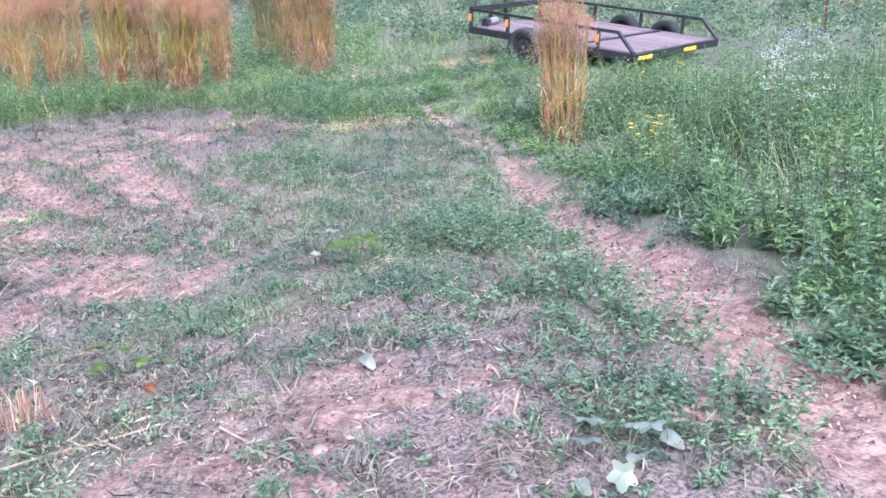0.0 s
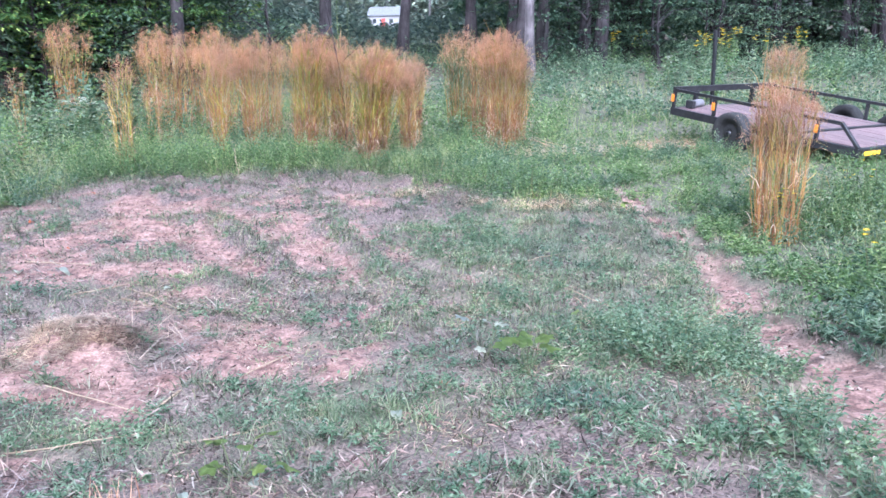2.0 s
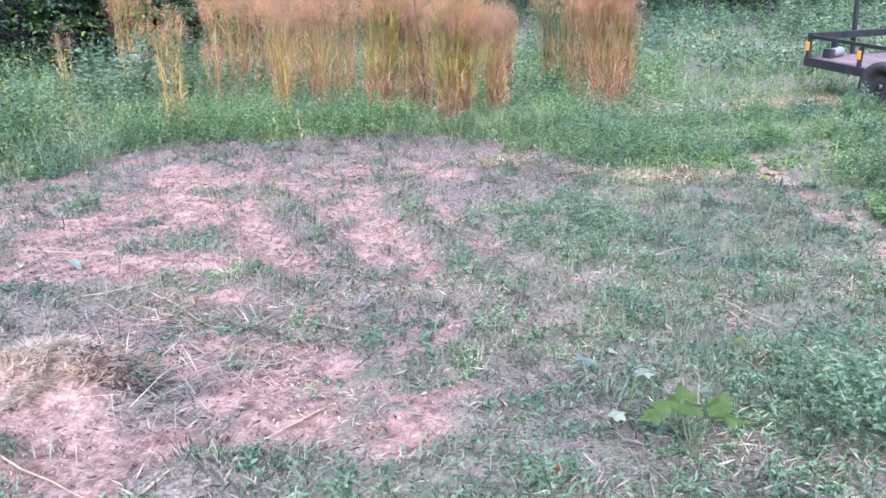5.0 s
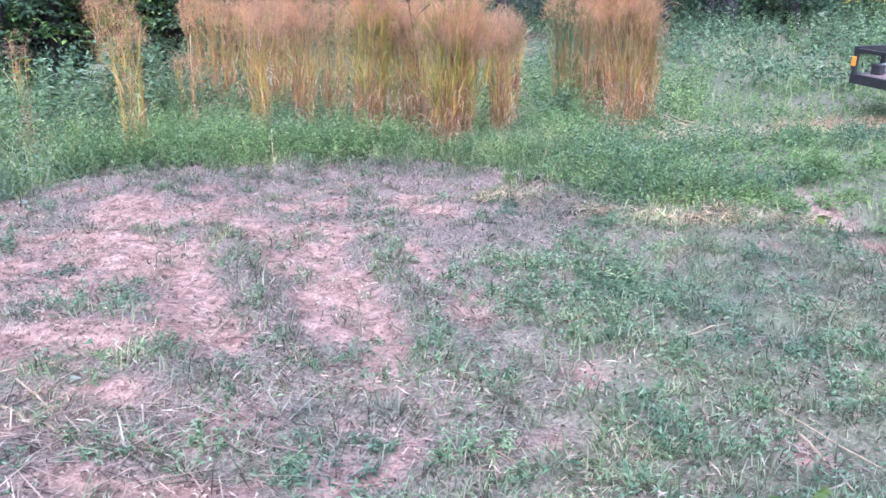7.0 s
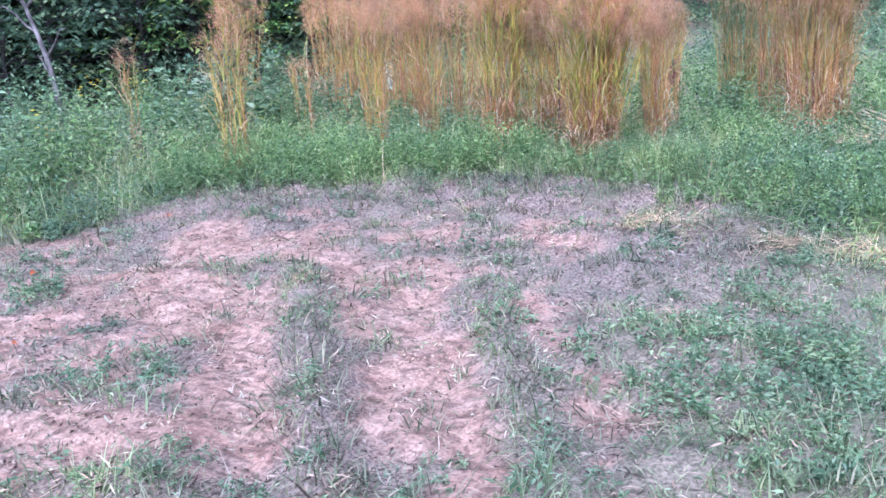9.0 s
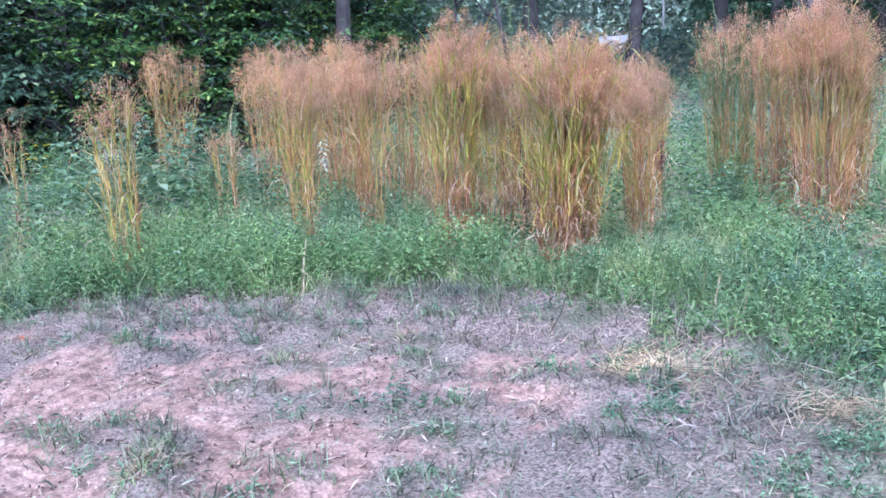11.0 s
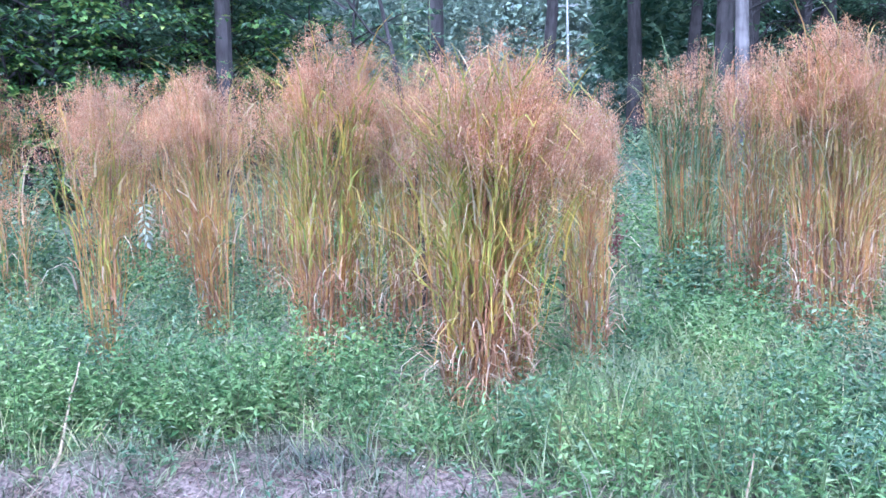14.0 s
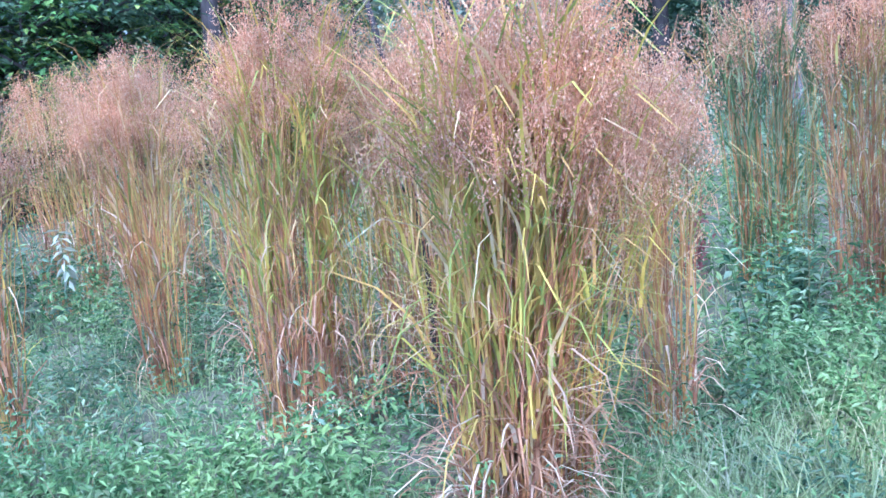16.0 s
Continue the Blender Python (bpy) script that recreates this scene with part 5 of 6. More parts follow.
# ---- far away between the trees ----
def far_house():
    root = thing("house", -38.5, 146, "white house with a grey roof beyond the trees", "house")
    root.scale = (0.72, 0.7, 0.72)
    part("wall", box_bm(-3.5, 3.5, -2.5, 2.5, 0, 2.7, 0.02), SIDING, root)
    bm = bmesh.new()
    v = [bm.verts.new(p) for p in ((-3.9, -2.9, 2.65), (3.9, -2.9, 2.65), (3.9, 2.9, 2.65), (-3.9, 2.9, 2.65), (-3.9, 0, 4.6), (3.9, 0, 4.6))]
    for f in ((0, 1, 5, 4), (2, 3, 4, 5), (0, 4, 3), (1, 2, 5), (3, 2, 1, 0)):
        bm.faces.new([v[i] for i in f])
    part("roof", bm, ROOFING, root)
    for x in (-2.2, 1.6):
        win = part("window", box_bm(x - 0.5, x + 0.5, -2.54, -2.49, 0.9, 2.0, 0.01), SIDING, root)
        part("pane", box_bm(x - 0.42, x + 0.42, -2.56, -2.545, 0.98, 1.92, 0), DARK_GLASS, win)
    part("door", box_bm(-0.6, 0.3, -2.55, -2.49, 0.0, 2.05, 0.01), RED_PAINT, root, "red front door")


def utility_pole():
    root = thing("utility_pole", -17.6, 82, "pale utility pole with crossarms beyond the trees", "utility pole")
    part("pole", lathe_bm([(0.001, -0.3), (0.12, -0.3), (0.075, 10.6), (0.001, 10.6)], "Z", 10), POLE_WOOD, root)
    for z in (10.4, 9.8):
        part("crossarm", box_bm(-0.9, 0.9, -0.05, 0.05, z - 0.05, z + 0.05, 0.01), POLE_WOOD, root)
    for z in (10.47, 9.87):
        for x in (-0.8, -0.4, 0.4, 0.8):
            part("insulator", lathe_bm([(0.001, z), (0.035, z - 0.03), (0.035, z + 0.1), (0.001, z + 0.1)], "Z", 8), SIDING, root).location = (x, 0, 0)


far_house()
utility_pole()


# ---- single plants ----
def plant(name, x, y, h, n_leaf, ll, lw, mat, label, category, group="", flowers=None, stems=1, el=0.2, spread_=0.1, start=0.1, flare=1.5, low=0.75):
    root = thing(name, x, y, label, category, group)
    stem, leaf, flower = Heap(), Heap(), Heap()
    for k in range(stems):
        a, d = rng.uniform(0, 6.3), spread_ * rng.random() ** 0.5 * (stems > 1)
        top = np.array([d * math.cos(a) * flare, d * math.sin(a) * flare, h * rng.uniform(low, 1.0)])
        foot = np.array([d * math.cos(a), d * math.sin(a), -0.03])
        s = np.linspace(0, 1, 4)
        pts = foot + (top - foot) * s[:, None] + np.stack([0.02 * np.sin(3 * s + k), 0.02 * np.sin(2 * s), 0 * s], -1)
        tubes(stem, pts[None], ((0.0045 if low > 0.5 else 0.002) * (1 - 0.6 * s))[None], 4)
        f = np.linspace(start, 1.0, n_leaf)
        p = np.stack([np.interp(f, s, pts[:, i]) for i in range(3)], -1)
        az = np.arange(n_leaf) * 2.4 + rng.normal(0, 0.3, n_leaf)
        size = (1.1 - 0.5 * f) * rng.uniform(0.8, 1.2, n_leaf)
        leaves(leaf, p, sph(az, el + rng.normal(0, 0.25, n_leaf) + 0.4 * (f - 0.5)), ll * size, lw * size, 0.2)
        if flowers:
            kind, cnt, sz, fm = flowers
            if kind == "flat":
                q = top + np.stack([rng.normal(0, 0.036, cnt), rng.normal(0, 0.036, cnt), rng.normal(0.0, 0.012, cnt)], -1)
                leaves(flower, q, sph(rng.uniform(0, 6.3, cnt), rng.normal(0.3, 0.4, cnt)), sz, sz * 0.8)
            elif kind == "rays":
                for c in range(cnt):
                    q = top + rng.normal(0, 0.03, 3) * (cnt > 1) - np.array([0, 0, 0.05 * c])
                    az = np.arange(9) * 0.7
                    leaves(flower, np.repeat(q[None], 9, 0), sph(az, rng.uniform(0.1, 0.5, 9)), sz, sz * 0.45)
            else:
                q = top - np.array([0, 0, 1.0]) * rng.uniform(0, 0.22, cnt)[:, None] + rng.normal(0, 0.02, (cnt, 3))
                leaves(flower, q, sph(rng.uniform(0, 6.3, cnt), rng.uniform(-1.2, 0.6, cnt)), sz, sz * 0.5)
    tagged(stem.obj("stem", STALK, root), kind="stuff" if stems > 1 else "")
    tagged(leaf.obj("foliage", mat, root), kind="stuff")
    if flowers:
        tagged(flower.obj("blossom", flowers[3], root), kind="stuff")
    return root


WF = "tall weed with flat white flower clusters in the green bank"
for x, y, h in ((2.35, 6.0, 0.95), (2.55, 6.3, 1.05), (2.45, 6.7, 1.0), (2.2, 5.5, 0.75), (-7.7, 12.4, 0.85), (-8.1, 12.8, 0.8), (0.8, 23, 1.0), (-7.4, 9.0, 0.6)):
    plant("white_flowering_weed", x, y, h, 16, 0.09, 0.022, WEED_BLUE, WF if y < 8 and x > 0 else "weed with small white flower clusters among the weeds", "flowering weed", "white flowering weeds", ("flat", 40, 0.013, WHITE_PETAL), 6, 0.1, 0.14)
for x, y, h in ((1.65, 7.1, 0.55), (1.8, 7.0, 0.5), (1.3, 9.0, 0.5), (3.6, 7.4, 1.35), (3.8, 7.8, 1.4), (3.5, 8.2, 1.3), (4.1, 7.9, 1.3), (3.9, 7.2, 1.2), (-9.6, 12.5, 0.9), (-9.2, 12.9, 0.9), (-8.2, 10.6, 0.75), (2.2, 10.3, 0.5), (2.9, 10.8, 0.5)):
    plant("yellow_flowering_weed", x, y, h, 14, 0.10, 0.03, WEED, "weed with yellow daisy flowers among the weeds", "flowering weed", "yellow flowering weeds", ("rays", 3, 0.025, YELLOW_PETAL), 3, 0.1, 0.08)
for k in range(13):
    plant("yellow_flowering_weed", rng.uniform(-0.8, 5.5), rng.uniform(29, 33), rng.uniform(1.0, 1.5), 14, 0.2, 0.08, WEED, "tall yellow-flowered weed at the foot of the woods", "flowering weed", "yellow flowering weeds", ("rays", 4, 0.055, YELLOW_PETAL), 3, 0.1, 0.2)
plant("pale_dead_weed", -5.73, 12.86, 0.9, 26, 0.1, 0.036, PALE_LEAF, "withered weed with hanging pale leaves", "weed", stems=1, el=-0.7, start=0.72)
plant("lance_leaved_weed", -4.0, 12.1, 0.42, 9, 0.12, 0.04, WEED_BLUE, "broad-leaved bluish weed at the sedge's foot", "weed", el=0.1, start=0.6)
plant("lance_leaved_weed", -3.2, 12.95, 0.82, 22, 0.13, 0.03, WEED, "upright lance-leaved green weed beside the sedge", "weed", stems=2, el=0.3, spread_=0.08)
plant("purple_grass", -2.9, 13.0, 0.95, 5, 0.2, 0.01, TURF, "slender grass with a purple panicle", "grass", flowers=("spike", 46, 0.03, PURPLE), stems=2, el=0.7, spread_=0.03)
plant("bluish_shrub", -2.67, 13.9, 0.5, 26, 0.09, 0.04, WEED_BLUE, "low bluish leafy shrub between sedge clumps", "shrub", stems=16, spread_=0.18)
plant("green_shrub", -8.0, 14.1, 1.05, 30, 0.10, 0.045, WEED_BLUE, "waist-high leafy green shrub before the woods", "shrub", stems=26, spread_=0.28)
for k in range(34):
    y = rng.uniform(3.0, 10.0)
    x = float(path_x(np.array(y))) + 0.45 + 2.6 * rng.random()
    k2 = min(1.0, (x - float(path_x(np.array(y)))) / 1.7)
    plant("bank_weed", x, y, (0.25 + 0.5 * k2) * rng.uniform(0.8, 1.15), 18, rng.uniform(0.05, 0.075), rng.uniform(0.017, 0.026), WEED if k % 2 else WEED_BLUE, "bushy leafy green weed on the bank by the footpath", "weed", "weeds of the bank", stems=int(rng.integers(10, 24)), spread_=rng.uniform(0.12, 0.25))
for k in range(26):
    x = rng.uniform(-9.5, -6.9)
    plant("bank_weed", x, rng.uniform(8.0, 13.5), rng.uniform(0.55, 1.0), 15, rng.uniform(0.08, 0.12), rng.uniform(0.035, 0.055), WEED_BLUE if k % 3 else WEED, "tall pale leafy weed before the dark woods", "weed", "tall weeds before the woods", stems=int(rng.integers(6, 16)), spread_=rng.uniform(0.12, 0.25))
for k in range(16):
    x = -6.1 + 0.36 * k
    y = float(edge_y(np.array(x))) + rng.uniform(0.2, 0.5)
    plant("weed_tuft", x, y, rng.uniform(0.3, 0.48) * (1.0 if x < -3.6 else 0.75), 18, 0.05, 0.018, WEED, "bushy green weed along the mown edge", "weed", "weeds along the mown edge", stems=int(rng.integers(22, 40)), spread_=rng.uniform(0.2, 0.32))
for k in range(16):
    plant("low_shrub", rng.uniform(-0.5, 9), rng.uniform(19, 31), rng.uniform(0.6, 1.1), 20, 0.13, 0.06, WEED_BLUE if k % 2 else WEED, "leafy green shrub in the rough behind the trailer", "shrub", "shrubs in the rough", stems=int(rng.integers(10, 20)), spread_=rng.uniform(0.25, 0.5))
for x, y, h, st, sp in ((0.22, 5.15, 0.3, 40, 0.25), (0.5, 4.9, 0.22, 22, 0.18), (-0.05, 5.6, 0.2, 20, 0.2), (0.6, 3.9, 0.2, 22, 0.2), (0.75, 3.2, 0.22, 22, 0.2), (0.85, 2.5, 0.22, 22, 0.2), (0.55, 2.6, 0.15, 12, 0.15), (1.6, 2.9, 0.2, 22, 0.25), (-1.5, 8.05, 0.16, 12, 0.15), (-4.75, 6.0, 0.2, 16, 0.2), (-5.3, 8.2, 0.16, 10, 0.12), (-4.0, 7.4, 0.1, 10, 0.2), (-1.33, 8.5, 0.18, 14, 0.2), (-1.1, 8.0, 0.18, 14, 0.2)):
    plant("weed_tuft", x, y, h * 0.95, 19, 0.042, 0.018, WEED_BLUE, "low bushy green weed in the mown clearing", "weed", "weed tufts in the clearing", stems=int(st * 2.2), spread_=sp * 1.05, flare=1.8, start=0.04, low=0.35)


def broad_seedling(x, y, h, n, size, label, mat=BROAD):
    """A seedling with lobed leaves on thin stalks."""
    root = thing("seedling", x, y, label, "seedling", "broad-leaved seedlings")
    for k in range(n):
        az, r = k * 2.4 + rng.uniform(-0.4, 0.4), rng.uniform(0.04, 0.16)
        top = Vector((r * math.cos(az), r * math.sin(az), h * rng.uniform(0.5, 1.0)))
        bm = bmesh.new()
        rim, lobes = [], 24
        L = size * rng.uniform(0.7, 1.15)
        for i in range(lobes):
            t = 2 * math.pi * i / lobes
            rr = L * (0.42 + 0.10 * math.cos(5 * t) + 0.05 * math.cos(2 * t))
            rim.append(bm.verts.new((rr * math.cos(t) + 0.4 * L, rr * 0.85 * math.sin(t), 0.05 * L * math.cos(3 * t) - 0.25 * rr * rr / L)))
        c = bm.verts.new((0.4 * L, 0, 0.02 * L))
        for i in range(lobes):
            bm.faces.new((c, rim[i], rim[(i + 1) % lobes]))
        bmesh.ops.solidify(bm, geom=bm.faces[:], thickness=0.0012)
        bm.transform(Matrix.Translation(top) @ Euler((rng.uniform(-0.4, 0.4), rng.uniform(-0.3, 0.5), az)).to_matrix().to_4x4())
        lf = part("leaf", bm, mat if rng.random() < 0.9 else PALE_LEAF, root)
        part("leaf_stalk", bar_bm((0, 0, -0.01), top, 0.003, 0.003, 0), STALK, lf)


broad_seedling(-0.5, 5.05, 0.26, 8, 0.13, "oak-like seedling with lobed yellow-green leaves")
broad_seedling(-0.75, 5.25, 0.22, 4, 0.08, "small seedling with pale curled leaves", PALE_LEAF)
broad_seedling(-0.38, 6.1, 0.1, 4, 0.07, "small yellow-green seedling in the turf")
broad_seedling(-1.42, 3.55, 0.17, 8, 0.11, "low broad-leaved seedling with pale undersides")
broad_seedling(0.5, 2.3, 0.12, 5, 0.1, "wilting broad-leaved seedling beside the footpath", PALE_LEAF)
broad_seedling(-0.1, 10.0, 0.14, 5, 0.1, "broad-leaved weed seedling in the grass")


def fallen_leaf(x, y, size, mat, label, tip=0.4):
    bm = bmesh.new()
    n = 14
    turn = rng.uniform(0, 6.3)
    rim = []
    for i in range(n):
        t = 2 * math.pi * i / n
        r = size * (0.5 + 0.08 * math.cos(3 * t + turn))
        px, py = r * math.cos(t), 0.7 * r * math.sin(t)
        rim.append(bm.verts.new((px, py, 1.6 * py * py / size + 0.5 * px * px / size * math.sin(turn))))
    c = bm.verts.new((0, 0, 0))
    for i in range(n):
        bm.faces.new((c, rim[i], rim[(i + 1) % n]))
    bmesh.ops.solidify(bm, geom=bm.faces[:], thickness=0.001)
    bm.transform(Euler((rng.uniform(-tip, tip), rng.uniform(-tip, tip), turn)).to_matrix().to_4x4())
    low = min(v.co.z for v in bm.verts)
    me = bpy.data.meshes.new("fallen_leaf")
    bm.to_mesh(me)
    bm.free()
    me.materials.append(mat)
    ob = new("fallen_leaf", me)
    ob.matrix_basis = Matrix.Translation((x, y, float(land(np.array(x), np.array(y))) - low + 0.012))
    tagged(ob, label, "leaf", "fallen leaves")


PALE_L = "pale curled fallen leaf on the mown ground"
for x, y, sz in ((-0.31, 3.1, 0.11), (0.42, 2.79, 0.11), (-0.08, 2.41, 0.06), (0.53, 2.27, 0.09), (0.65, 2.36, 0.1), (0.16, 2.25, 0.06), (0.35, 2.15, 0.09), (-6.3, 9.56, 0.14), (-6.99, 9.16, 0.16), (-4.31, 6.78, 0.16), (-4.65, 6.73, 0.12),
                 (-0.87, 6.0, 0.08), (-0.83, 5.6, 0.08), (-1.64, 9.57, 0.07), (-1.3, 3.45, 0.07), (-1.5, 3.3, 0.07), (-1.2, 3.6, 0.06), (-2.43, 13.58, 0.1), (-2.35, 13.5, 0.1), (-6.0, 9.3, 0.1), (0.15, 3.9, 0.07), (-1.0, 4.3, 0.09)):
    fallen_leaf(x, y, sz * 0.8, PALE_LEAF, PALE_L)
for k in range(30):
    fallen_leaf(rng.uniform(-6.3, 0.6), rng.uniform(2.3, 10.5), rng.uniform(0.03, 0.07), PALE_LEAF if k % 3 else RUST_LEAF, PALE_L if k % 3 else "small rust-brown fallen leaf on the ground")
fallen_leaf(-2.79, 13.37, 0.12, RUST_LEAF, "rust-red withered leaf among green weeds")


def stick(p, q, r, label, z0=0.012, z1=0.012, mat=TWIG):
    heap = Heap()
    a = np.array([p[0], p[1], float(land(np.array(p[0]), np.array(p[1]))) + z0])
    b = np.array([q[0], q[1], float(land(np.array(q[0]), np.array(q[1]))) + z1])
    s = np.linspace(0, 1, 7)
    L = np.linalg.norm(b - a)
    pts = a + (b - a) * s[:, None] + rng.normal(0, 0.012 * L, (7, 3)) * np.array([1, 1, 0.4])
    pts[:, 2] = np.maximum(pts[:, 2], land(pts[:, 0], pts[:, 1]) + r * 0.6)
    tubes(heap, pts[None], (0.7 * r * (1 - 0.5 * s))[None], 6)
    ob = heap.obj("stick", mat)
    tagged(ob, label, "stick", "dry sticks")


DS = "dry pale stick lying on the ground"
for p, q, r in (((-3.48, 6.23), (-3.0, 6.1), 0.012), ((-2.95, 6.3), (-2.5, 5.98), 0.008), ((-0.95, 7.4), (-0.55, 7.88), 0.006), ((-0.36, 6.78), (-0.2, 6.4), 0.008), ((-2.25, 4.45), (-1.9, 5.3), 0.009), ((-3.55, 6.45), (-2.85, 6.0), 0.008),
                ((-0.45, 6.9), (0.18, 6.2), 0.005), ((-0.8, 2.75), (-0.4, 2.35), 0.007), ((-1.7, 2.5), (-1.0, 2.85), 0.008), ((-1.9, 4.0), (-1.2, 4.5), 0.006), ((-3.0, 4.6), (-2.2, 4.35), 0.006), ((-2.9, 3.6), (-2.0, 4.2), 0.006),
                ((-3.9, 6.2), (-3.5, 6.6), 0.007), ((-2.9, 5.95), (-2.5, 6.35), 0.006), ((0.2, 2.65), (0.3, 2.95), 0.008), ((-4.8, 7.0), (-4.2, 7.1), 0.006)):
    stick(p, q, r, DS)
stick((-4.66, 10.9), (-4.9, 11.35), 0.010, "leaning pale stick at the mown edge", 0.0, 0.32)
stick((-3.75, 11.5), (-3.2, 12.0), 0.007, "pale broken reed leaning in the sedge", 0.0, 0.3)
stick((-2.2, 11.1), (-2.17, 11.14), 0.008, "short dry upright stalk in the weeds", 0.0, 0.24)
stick((-2.05, 11.0), (-2.02, 11.02), 0.006, "short dry upright stalk in the weeds", 0.0, 0.2)
for p, q in (((-1.5, 13.9), (-0.75, 13.42)), ((-1.4, 13.8), (-0.85, 13.35)), ((-1.4, 14.0), (-0.65, 13.6))):
    stick(p, q, 0.009, "bent golden sedge stalk lying beside a clump", 0.22, 0.03, STRAW)
for x, y, h, st in ((-8.7, 10.6, 0.8, 14), (-9.3, 11.2, 0.95, 16), (-8.9, 9.7, 0.7, 12), (-9.8, 10.2, 0.85, 14), (-8.2, 13.2, 1.15, 16), (-7.7, 12.9, 1.0, 12), (-9.0, 13.0, 1.0, 12)):
    plant("broad_leaved_shrub", x, y, h, 15, 0.15, 0.075, WEED_BLUE, "waist-high shrub with broad pale-green leaves", "shrub", "broad-leaved shrubs before the woods", stems=st, spread_=0.3, flare=1.6, start=0.2)
plant("slender_sapling", -4.0, 13.1, 2.55, 46, 0.06, 0.02, REED_GREEN, "slender half-bare sapling standing among the sedge", "sapling", stems=3, spread_=0.09, el=0.5, start=0.3)


# ---- straw, heaps, stones ----
def straw(name, label, P, ln, wd, lean, mat=STRAW, seg=2, az=None):
    heap = Heap()
    n = len(P)
    blades(heap, P, rng.uniform(0, 6.3, n) if az is None else az, rng.uniform(0.5, 1, n) * ln, rng.uniform(0.6, 1.2, n) * wd, lean, rng.normal(0.05, 0.2, n), seg)
    return tagged(heap.obj(name, mat), label, "straw", kind="stuff")


def band(n, xs, ys, w):
    u = rng.uniform(xs[0], xs[-1], n)
    y = np.interp(u, xs, ys) + rng.normal(0, w, n)
    P = np.stack([u, y, land(u, y)], -1)
    P[:, 2] += rng.uniform(0.01, 0.05, n)
    return P


straw("straw_swath", "swath of golden cut straw along the mown edge", band(900, [-2.6, -2.0, -1.4, -0.8, 0.1], [10.5, 10.15, 10.08, 10.12, 10.15], 0.08), 0.3, 0.006, rng.normal(1.5, 0.12, 900))
straw("flattened_sedge", "flattened golden sedge lying beside a clump", band(700, [-1.5, -0.9, -0.1], [13.1, 13.2, 13.6], 0.14), 0.6, 0.007, rng.normal(1.45, 0.15, 700), az=rng.normal(2.8, 0.3, 700))
straw("hay_litter", "brownish hay litter before the trailer", band(2600, [-0.2, 0.6, 1.7], [14.2, 14.5, 14.7], 0.32), 0.3, 0.007, rng.normal(1.45, 0.2, 2600), REED_LOW)
HEAP = (-3.2, 5.27)
a = rng.uniform(0, 6.3, 2600)
r = np.sqrt(rng.random(2600)) * (0.75 + 0.35 * np.sin(a * 3 + 1))
hx, hy = HEAP[0] + 0.5 * r * np.cos(a), HEAP[1] - 0.07 + 0.36 * r * np.sin(a)
straw("straw_heap", "low heap of pinkish dry straw and thatch", np.stack([hx, hy, land(hx, hy) + (0.01 + 0.03 * vnoise(hx * 9, hy * 9, 3)) * rng.random(2600)], -1), 0.11, 0.007, rng.normal(1.54, 0.12, 2600), STRAW_PALE)
a = rng.uniform(0, 6.3, 1500)
r = np.sqrt(rng.random(1500))
hx, hy = HEAP[0] + 0.36 + 0.17 * r * np.cos(a), HEAP[1] - 0.06 + 0.12 * r * np.sin(a)
straw("dead_thatch", "dull brown torn thatch beside the straw heap", np.stack([hx, hy, land(hx, hy) + 0.04 * rng.random(1500)], -1), 0.09, 0.008, rng.normal(1.5, 0.16, 1500), CLIP)
hx, hy = rng.normal(-2.6, 0.2, 150), rng.normal(5.25, 0.2, 150)
straw("dead_twigs", "tangle of dead stems beside the straw heap", np.stack([hx, hy, land(hx, hy) + rng.uniform(0.01, 0.06, 150)], -1), 0.34, 0.006, rng.normal(1.42, 0.15, 150), STRAW_PALE)
hx, hy = rng.normal(-2.9, 0.45, 230), rng.normal(6.05, 0.25, 230)
straw("dead_stems", "long dry stems strewn over the ground", np.stack([hx, hy, land(hx, hy) + rng.uniform(0.01, 0.04, 230)], -1), 0.34, 0.008, rng.normal(1.52, 0.08, 230), CLIP)
n = 90
straw("cut_stubble", "cut brown grass stubble tuft", np.stack([rng.normal(-1.62, 0.06, n), rng.normal(3.04, 0.05, n), np.full(n, float(land(np.array(-1.62), np.array(3.04))))], -1), 0.17, 0.006, rng.uniform(0, 0.5, n), REED_LOW)


def heap_of(name, x, y, r, h, mat, label, category, squash=1.0):
    bm = bmesh.new()
    bmesh.ops.create_grid(bm, x_segments=70, y_segments=70, size=r * 1.15)
    for v in bm.verts:
        d = math.hypot(v.co.x, v.co.y / squash) / r
        lump = noise.fractal(v.co * (4.5 / r), 0.7, 2.0, 6)
        v.co.z = h * max(0.0, 1 - d * d) * (1 + 0.4 * lump) + 0.12 * h * lump - 0.12 * h * d * d + float(land(np.array(x + v.co.x), np.array(y + v.co.y))) - float(land(np.array(x), np.array(y)))
    for f in bm.faces:
        f.smooth = True
    me = bpy.data.meshes.new(name)
    bm.to_mesh(me)
    bm.free()
    me.materials.append(mat)
    ob = new(name, me)
    ob.matrix_basis = Matrix.Translation((x, y, float(land(np.array(x), np.array(y)))))
    return tagged(ob, label, category)


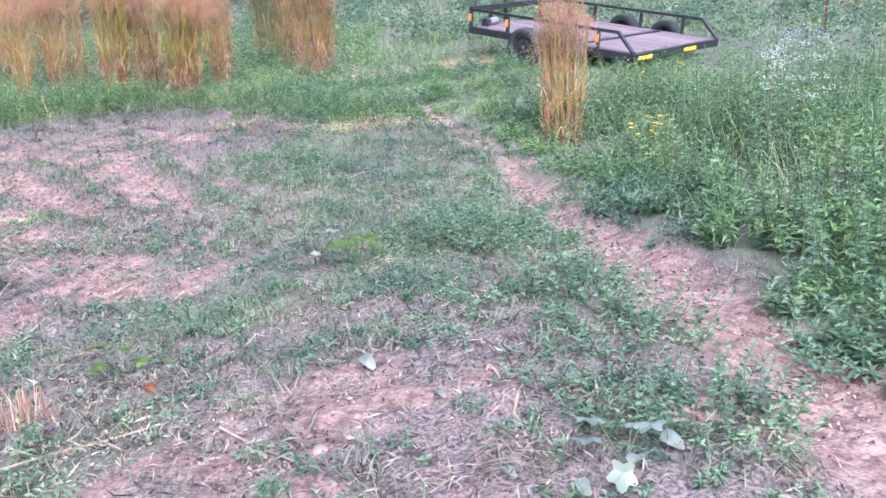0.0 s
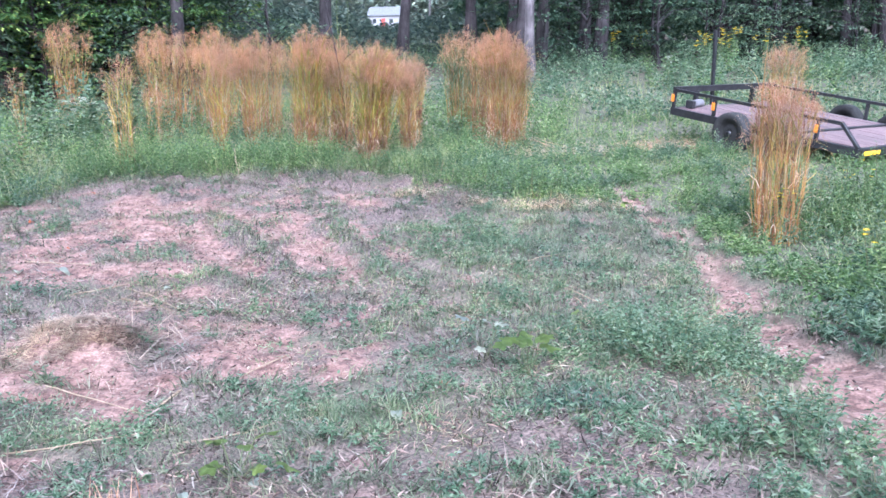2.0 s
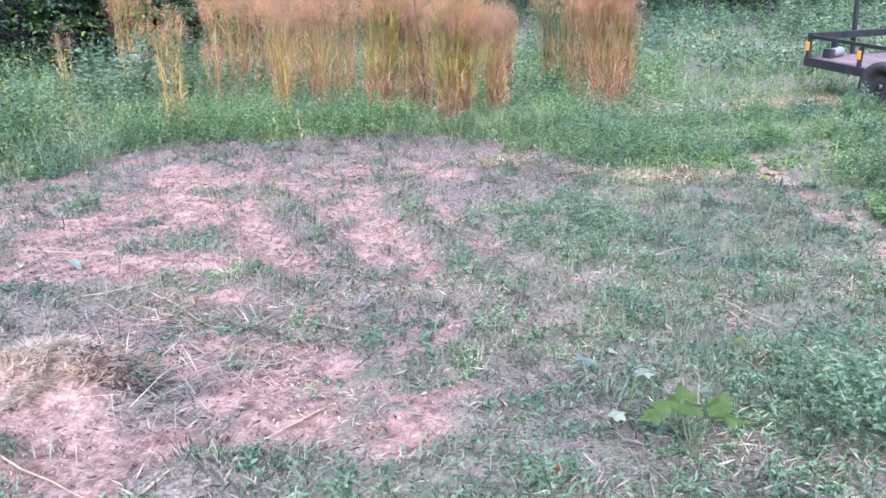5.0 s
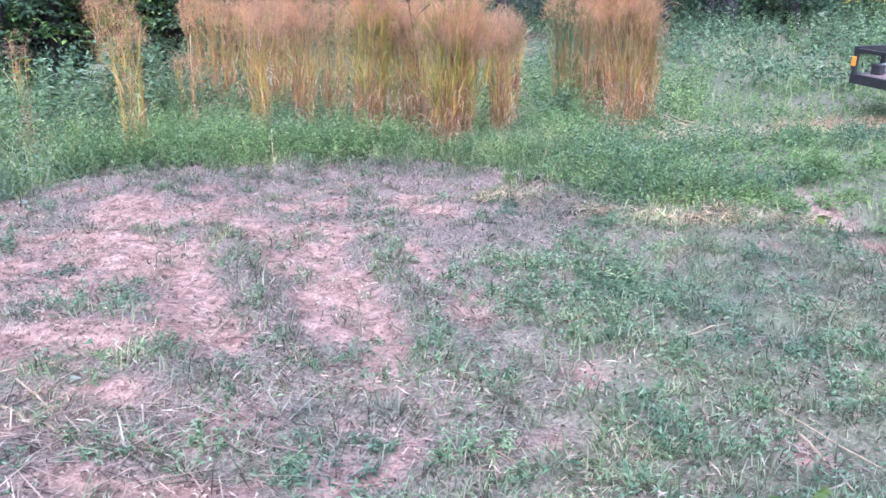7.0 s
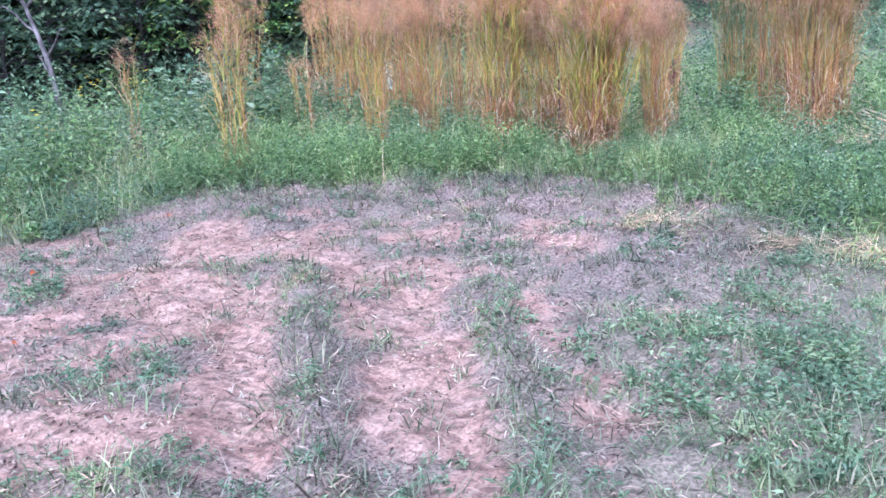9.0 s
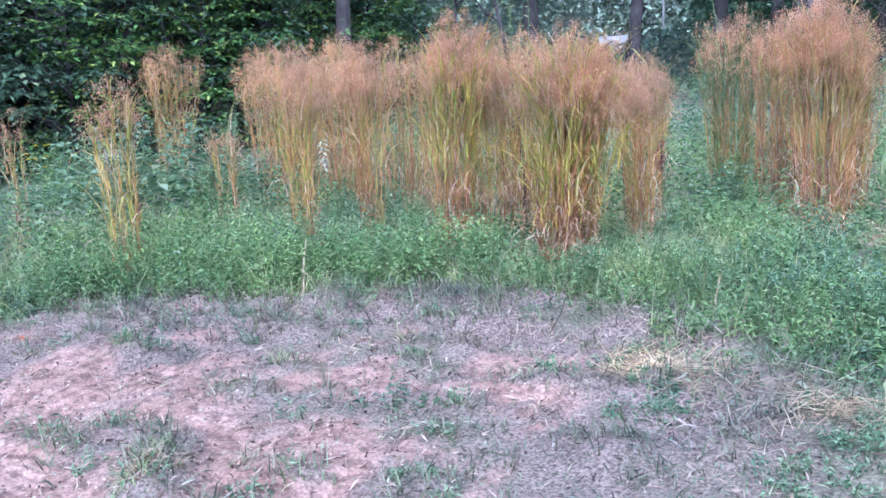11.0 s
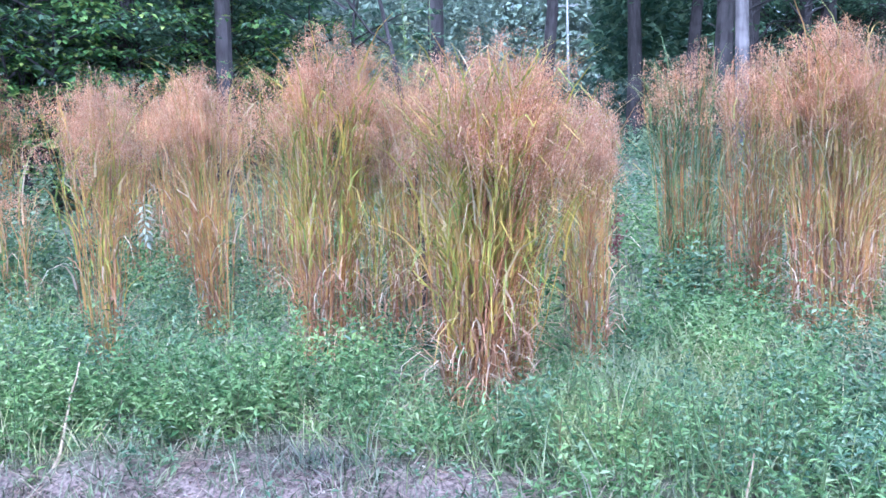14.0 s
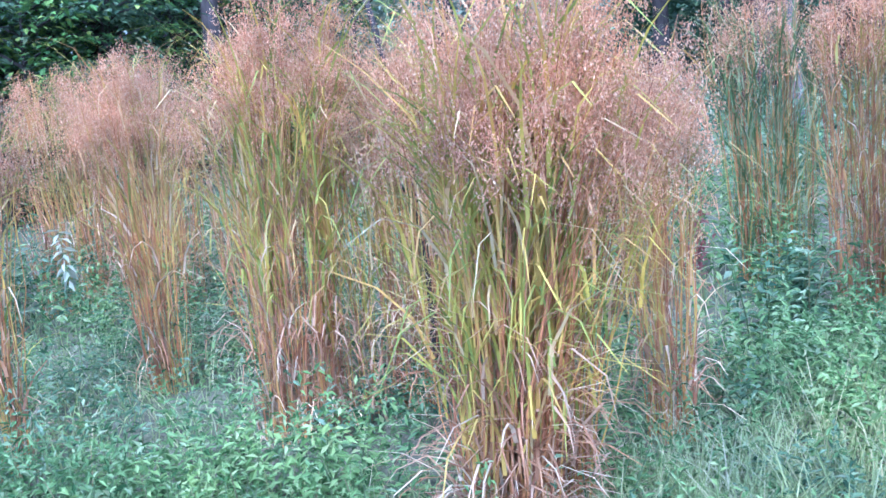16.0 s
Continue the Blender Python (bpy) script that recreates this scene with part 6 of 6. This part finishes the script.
ex = rng.uniform(-6.6, -1.6, 2000)
ey = edge_y(ex) - 0.2 + rng.normal(0, 0.36, 2000)
straw("edge_thatch", "windrow of greyish thatch along the mown edge", np.stack([ex, ey, land(ex, ey) + rng.uniform(0.005, 0.06, 2000) * fbm(ex * 5, ey * 5, 4)], -1), 0.3, 0.005, rng.normal(1.45, 0.2, 2000), CLIP)
mound = heap_of("clay_mound", -6.5, 7.45, 0.6, 0.26, CLAY, "mound of loose orange clay on the ground", "dirt mound")
crumbs = bmesh.new()
for k in range(90):
    a, d = rng.uniform(0, 6.3), 0.62 * rng.random() ** 0.6
    u, v, r = d * math.cos(a), d * math.sin(a), rng.uniform(0.012, 0.05) * (1.1 - d)
    made = bmesh.ops.create_icosphere(crumbs, subdivisions=1, radius=r, matrix=Matrix.Translation((u, v, 0.26 * max(0, 1 - (d / 0.6) ** 2) + float(land(np.array(-6.5 + u), np.array(7.45 + v))) - float(land(np.array(-6.5), np.array(7.45))))))
    for w in made["verts"]:
        w.co += Vector(rng.normal(0, 0.22 * r, 3))
tagged(part("clay_crumbs", crumbs, CLAY, mound), kind="stuff")


def dead_tree(x, y, h, lean_x, label, r=0.055, bark=None):
    """A leafless grey trunk that leans, with a few broken limbs."""
    root = thing("dead_tree", x, y, label, "tree")
    trunk = Heap()
    s = np.linspace(0, 1, 8)
    line = np.stack([lean_x * s ** 1.2 + 0.05 * np.sin(5 * s), 0.1 * np.sin(3 * s), h * s - 0.1], -1)
    tubes(trunk, line[None], (r * (1 - 0.65 * s))[None], 9)
    trunk.obj("trunk", bark or BARK_PALE, root)
    for k, (f, dx, dy) in enumerate(((0.3, -0.5, 0.2), (0.45, 0.6, -0.1), (0.6, -0.4, -0.3), (0.75, 0.5, 0.2))):
        limb = Heap()
        a = np.array([np.interp(f, s, line[:, i]) for i in range(3)])
        q = np.linspace(0, 1, 5)
        tubes(limb, (a + np.stack([dx * q, dy * q, 0.7 * q - 0.25 * q * q + 0.04 * np.sin(9 * q + k)], -1))[None], (0.4 * r * (1 - 0.75 * q))[None], 5)
        limb.obj("limb", bark or BARK_PALE, root)


dead_tree(-12.0, 14.0, 2.5, -0.55, "leaning dead tree trunk with grey bark at the dark woods")
dead_tree(-3.98, 13.02, 2.9, -0.3, "slender bare dead sapling standing among the sedge", 0.021, BARK)


def stone(x, y, r, mat, label):
    bm = bmesh.new()
    bmesh.ops.create_icosphere(bm, subdivisions=2, radius=r)
    k = rng.uniform(0, 50)
    for v in bm.verts:
        v.co *= 1 + 0.35 * noise.noise(v.co / r * 1.3 + Vector((k, 0, 0)))
        v.co.z *= 0.5
    me = bpy.data.meshes.new("stone")
    bm.to_mesh(me)
    bm.free()
    me.materials.append(mat)
    ob = new("stone", me)
    ob.matrix_basis = Matrix.Translation((x, y, float(land(np.array(x), np.array(y))) + 0.12 * r))
    tagged(ob, label, "stone", "stones on the footpath")


STONE = plain_mat("pale_clay_stone", (0.204, 0.144, 0.120), (0.312, 0.240, 0.204), 10, 0.9, 0.0, 0.01)
for k in range(60):
    y = rng.uniform(2.3, 6.5)
    stone(float(path_x(np.array(y))) + rng.normal(0, 0.12), y, rng.uniform(0.006, 0.016), STONE, "small clay stone on the washed-out footpath")
stone(-0.05, 10.9, 0.1, STONE, "pale flat stone on the footpath")
stone(0.12, 10.4, 0.09, STONE, "pale flat stone on the footpath")
stone(-0.42, 2.51, 0.025, STONE, "small clay clod in the thatch")
for k in range(70):
    stone(rng.uniform(-5.5, -1.2), rng.uniform(6.4, 9.6), rng.uniform(0.006, 0.018), STONE, "small clay crumb on bare ground")
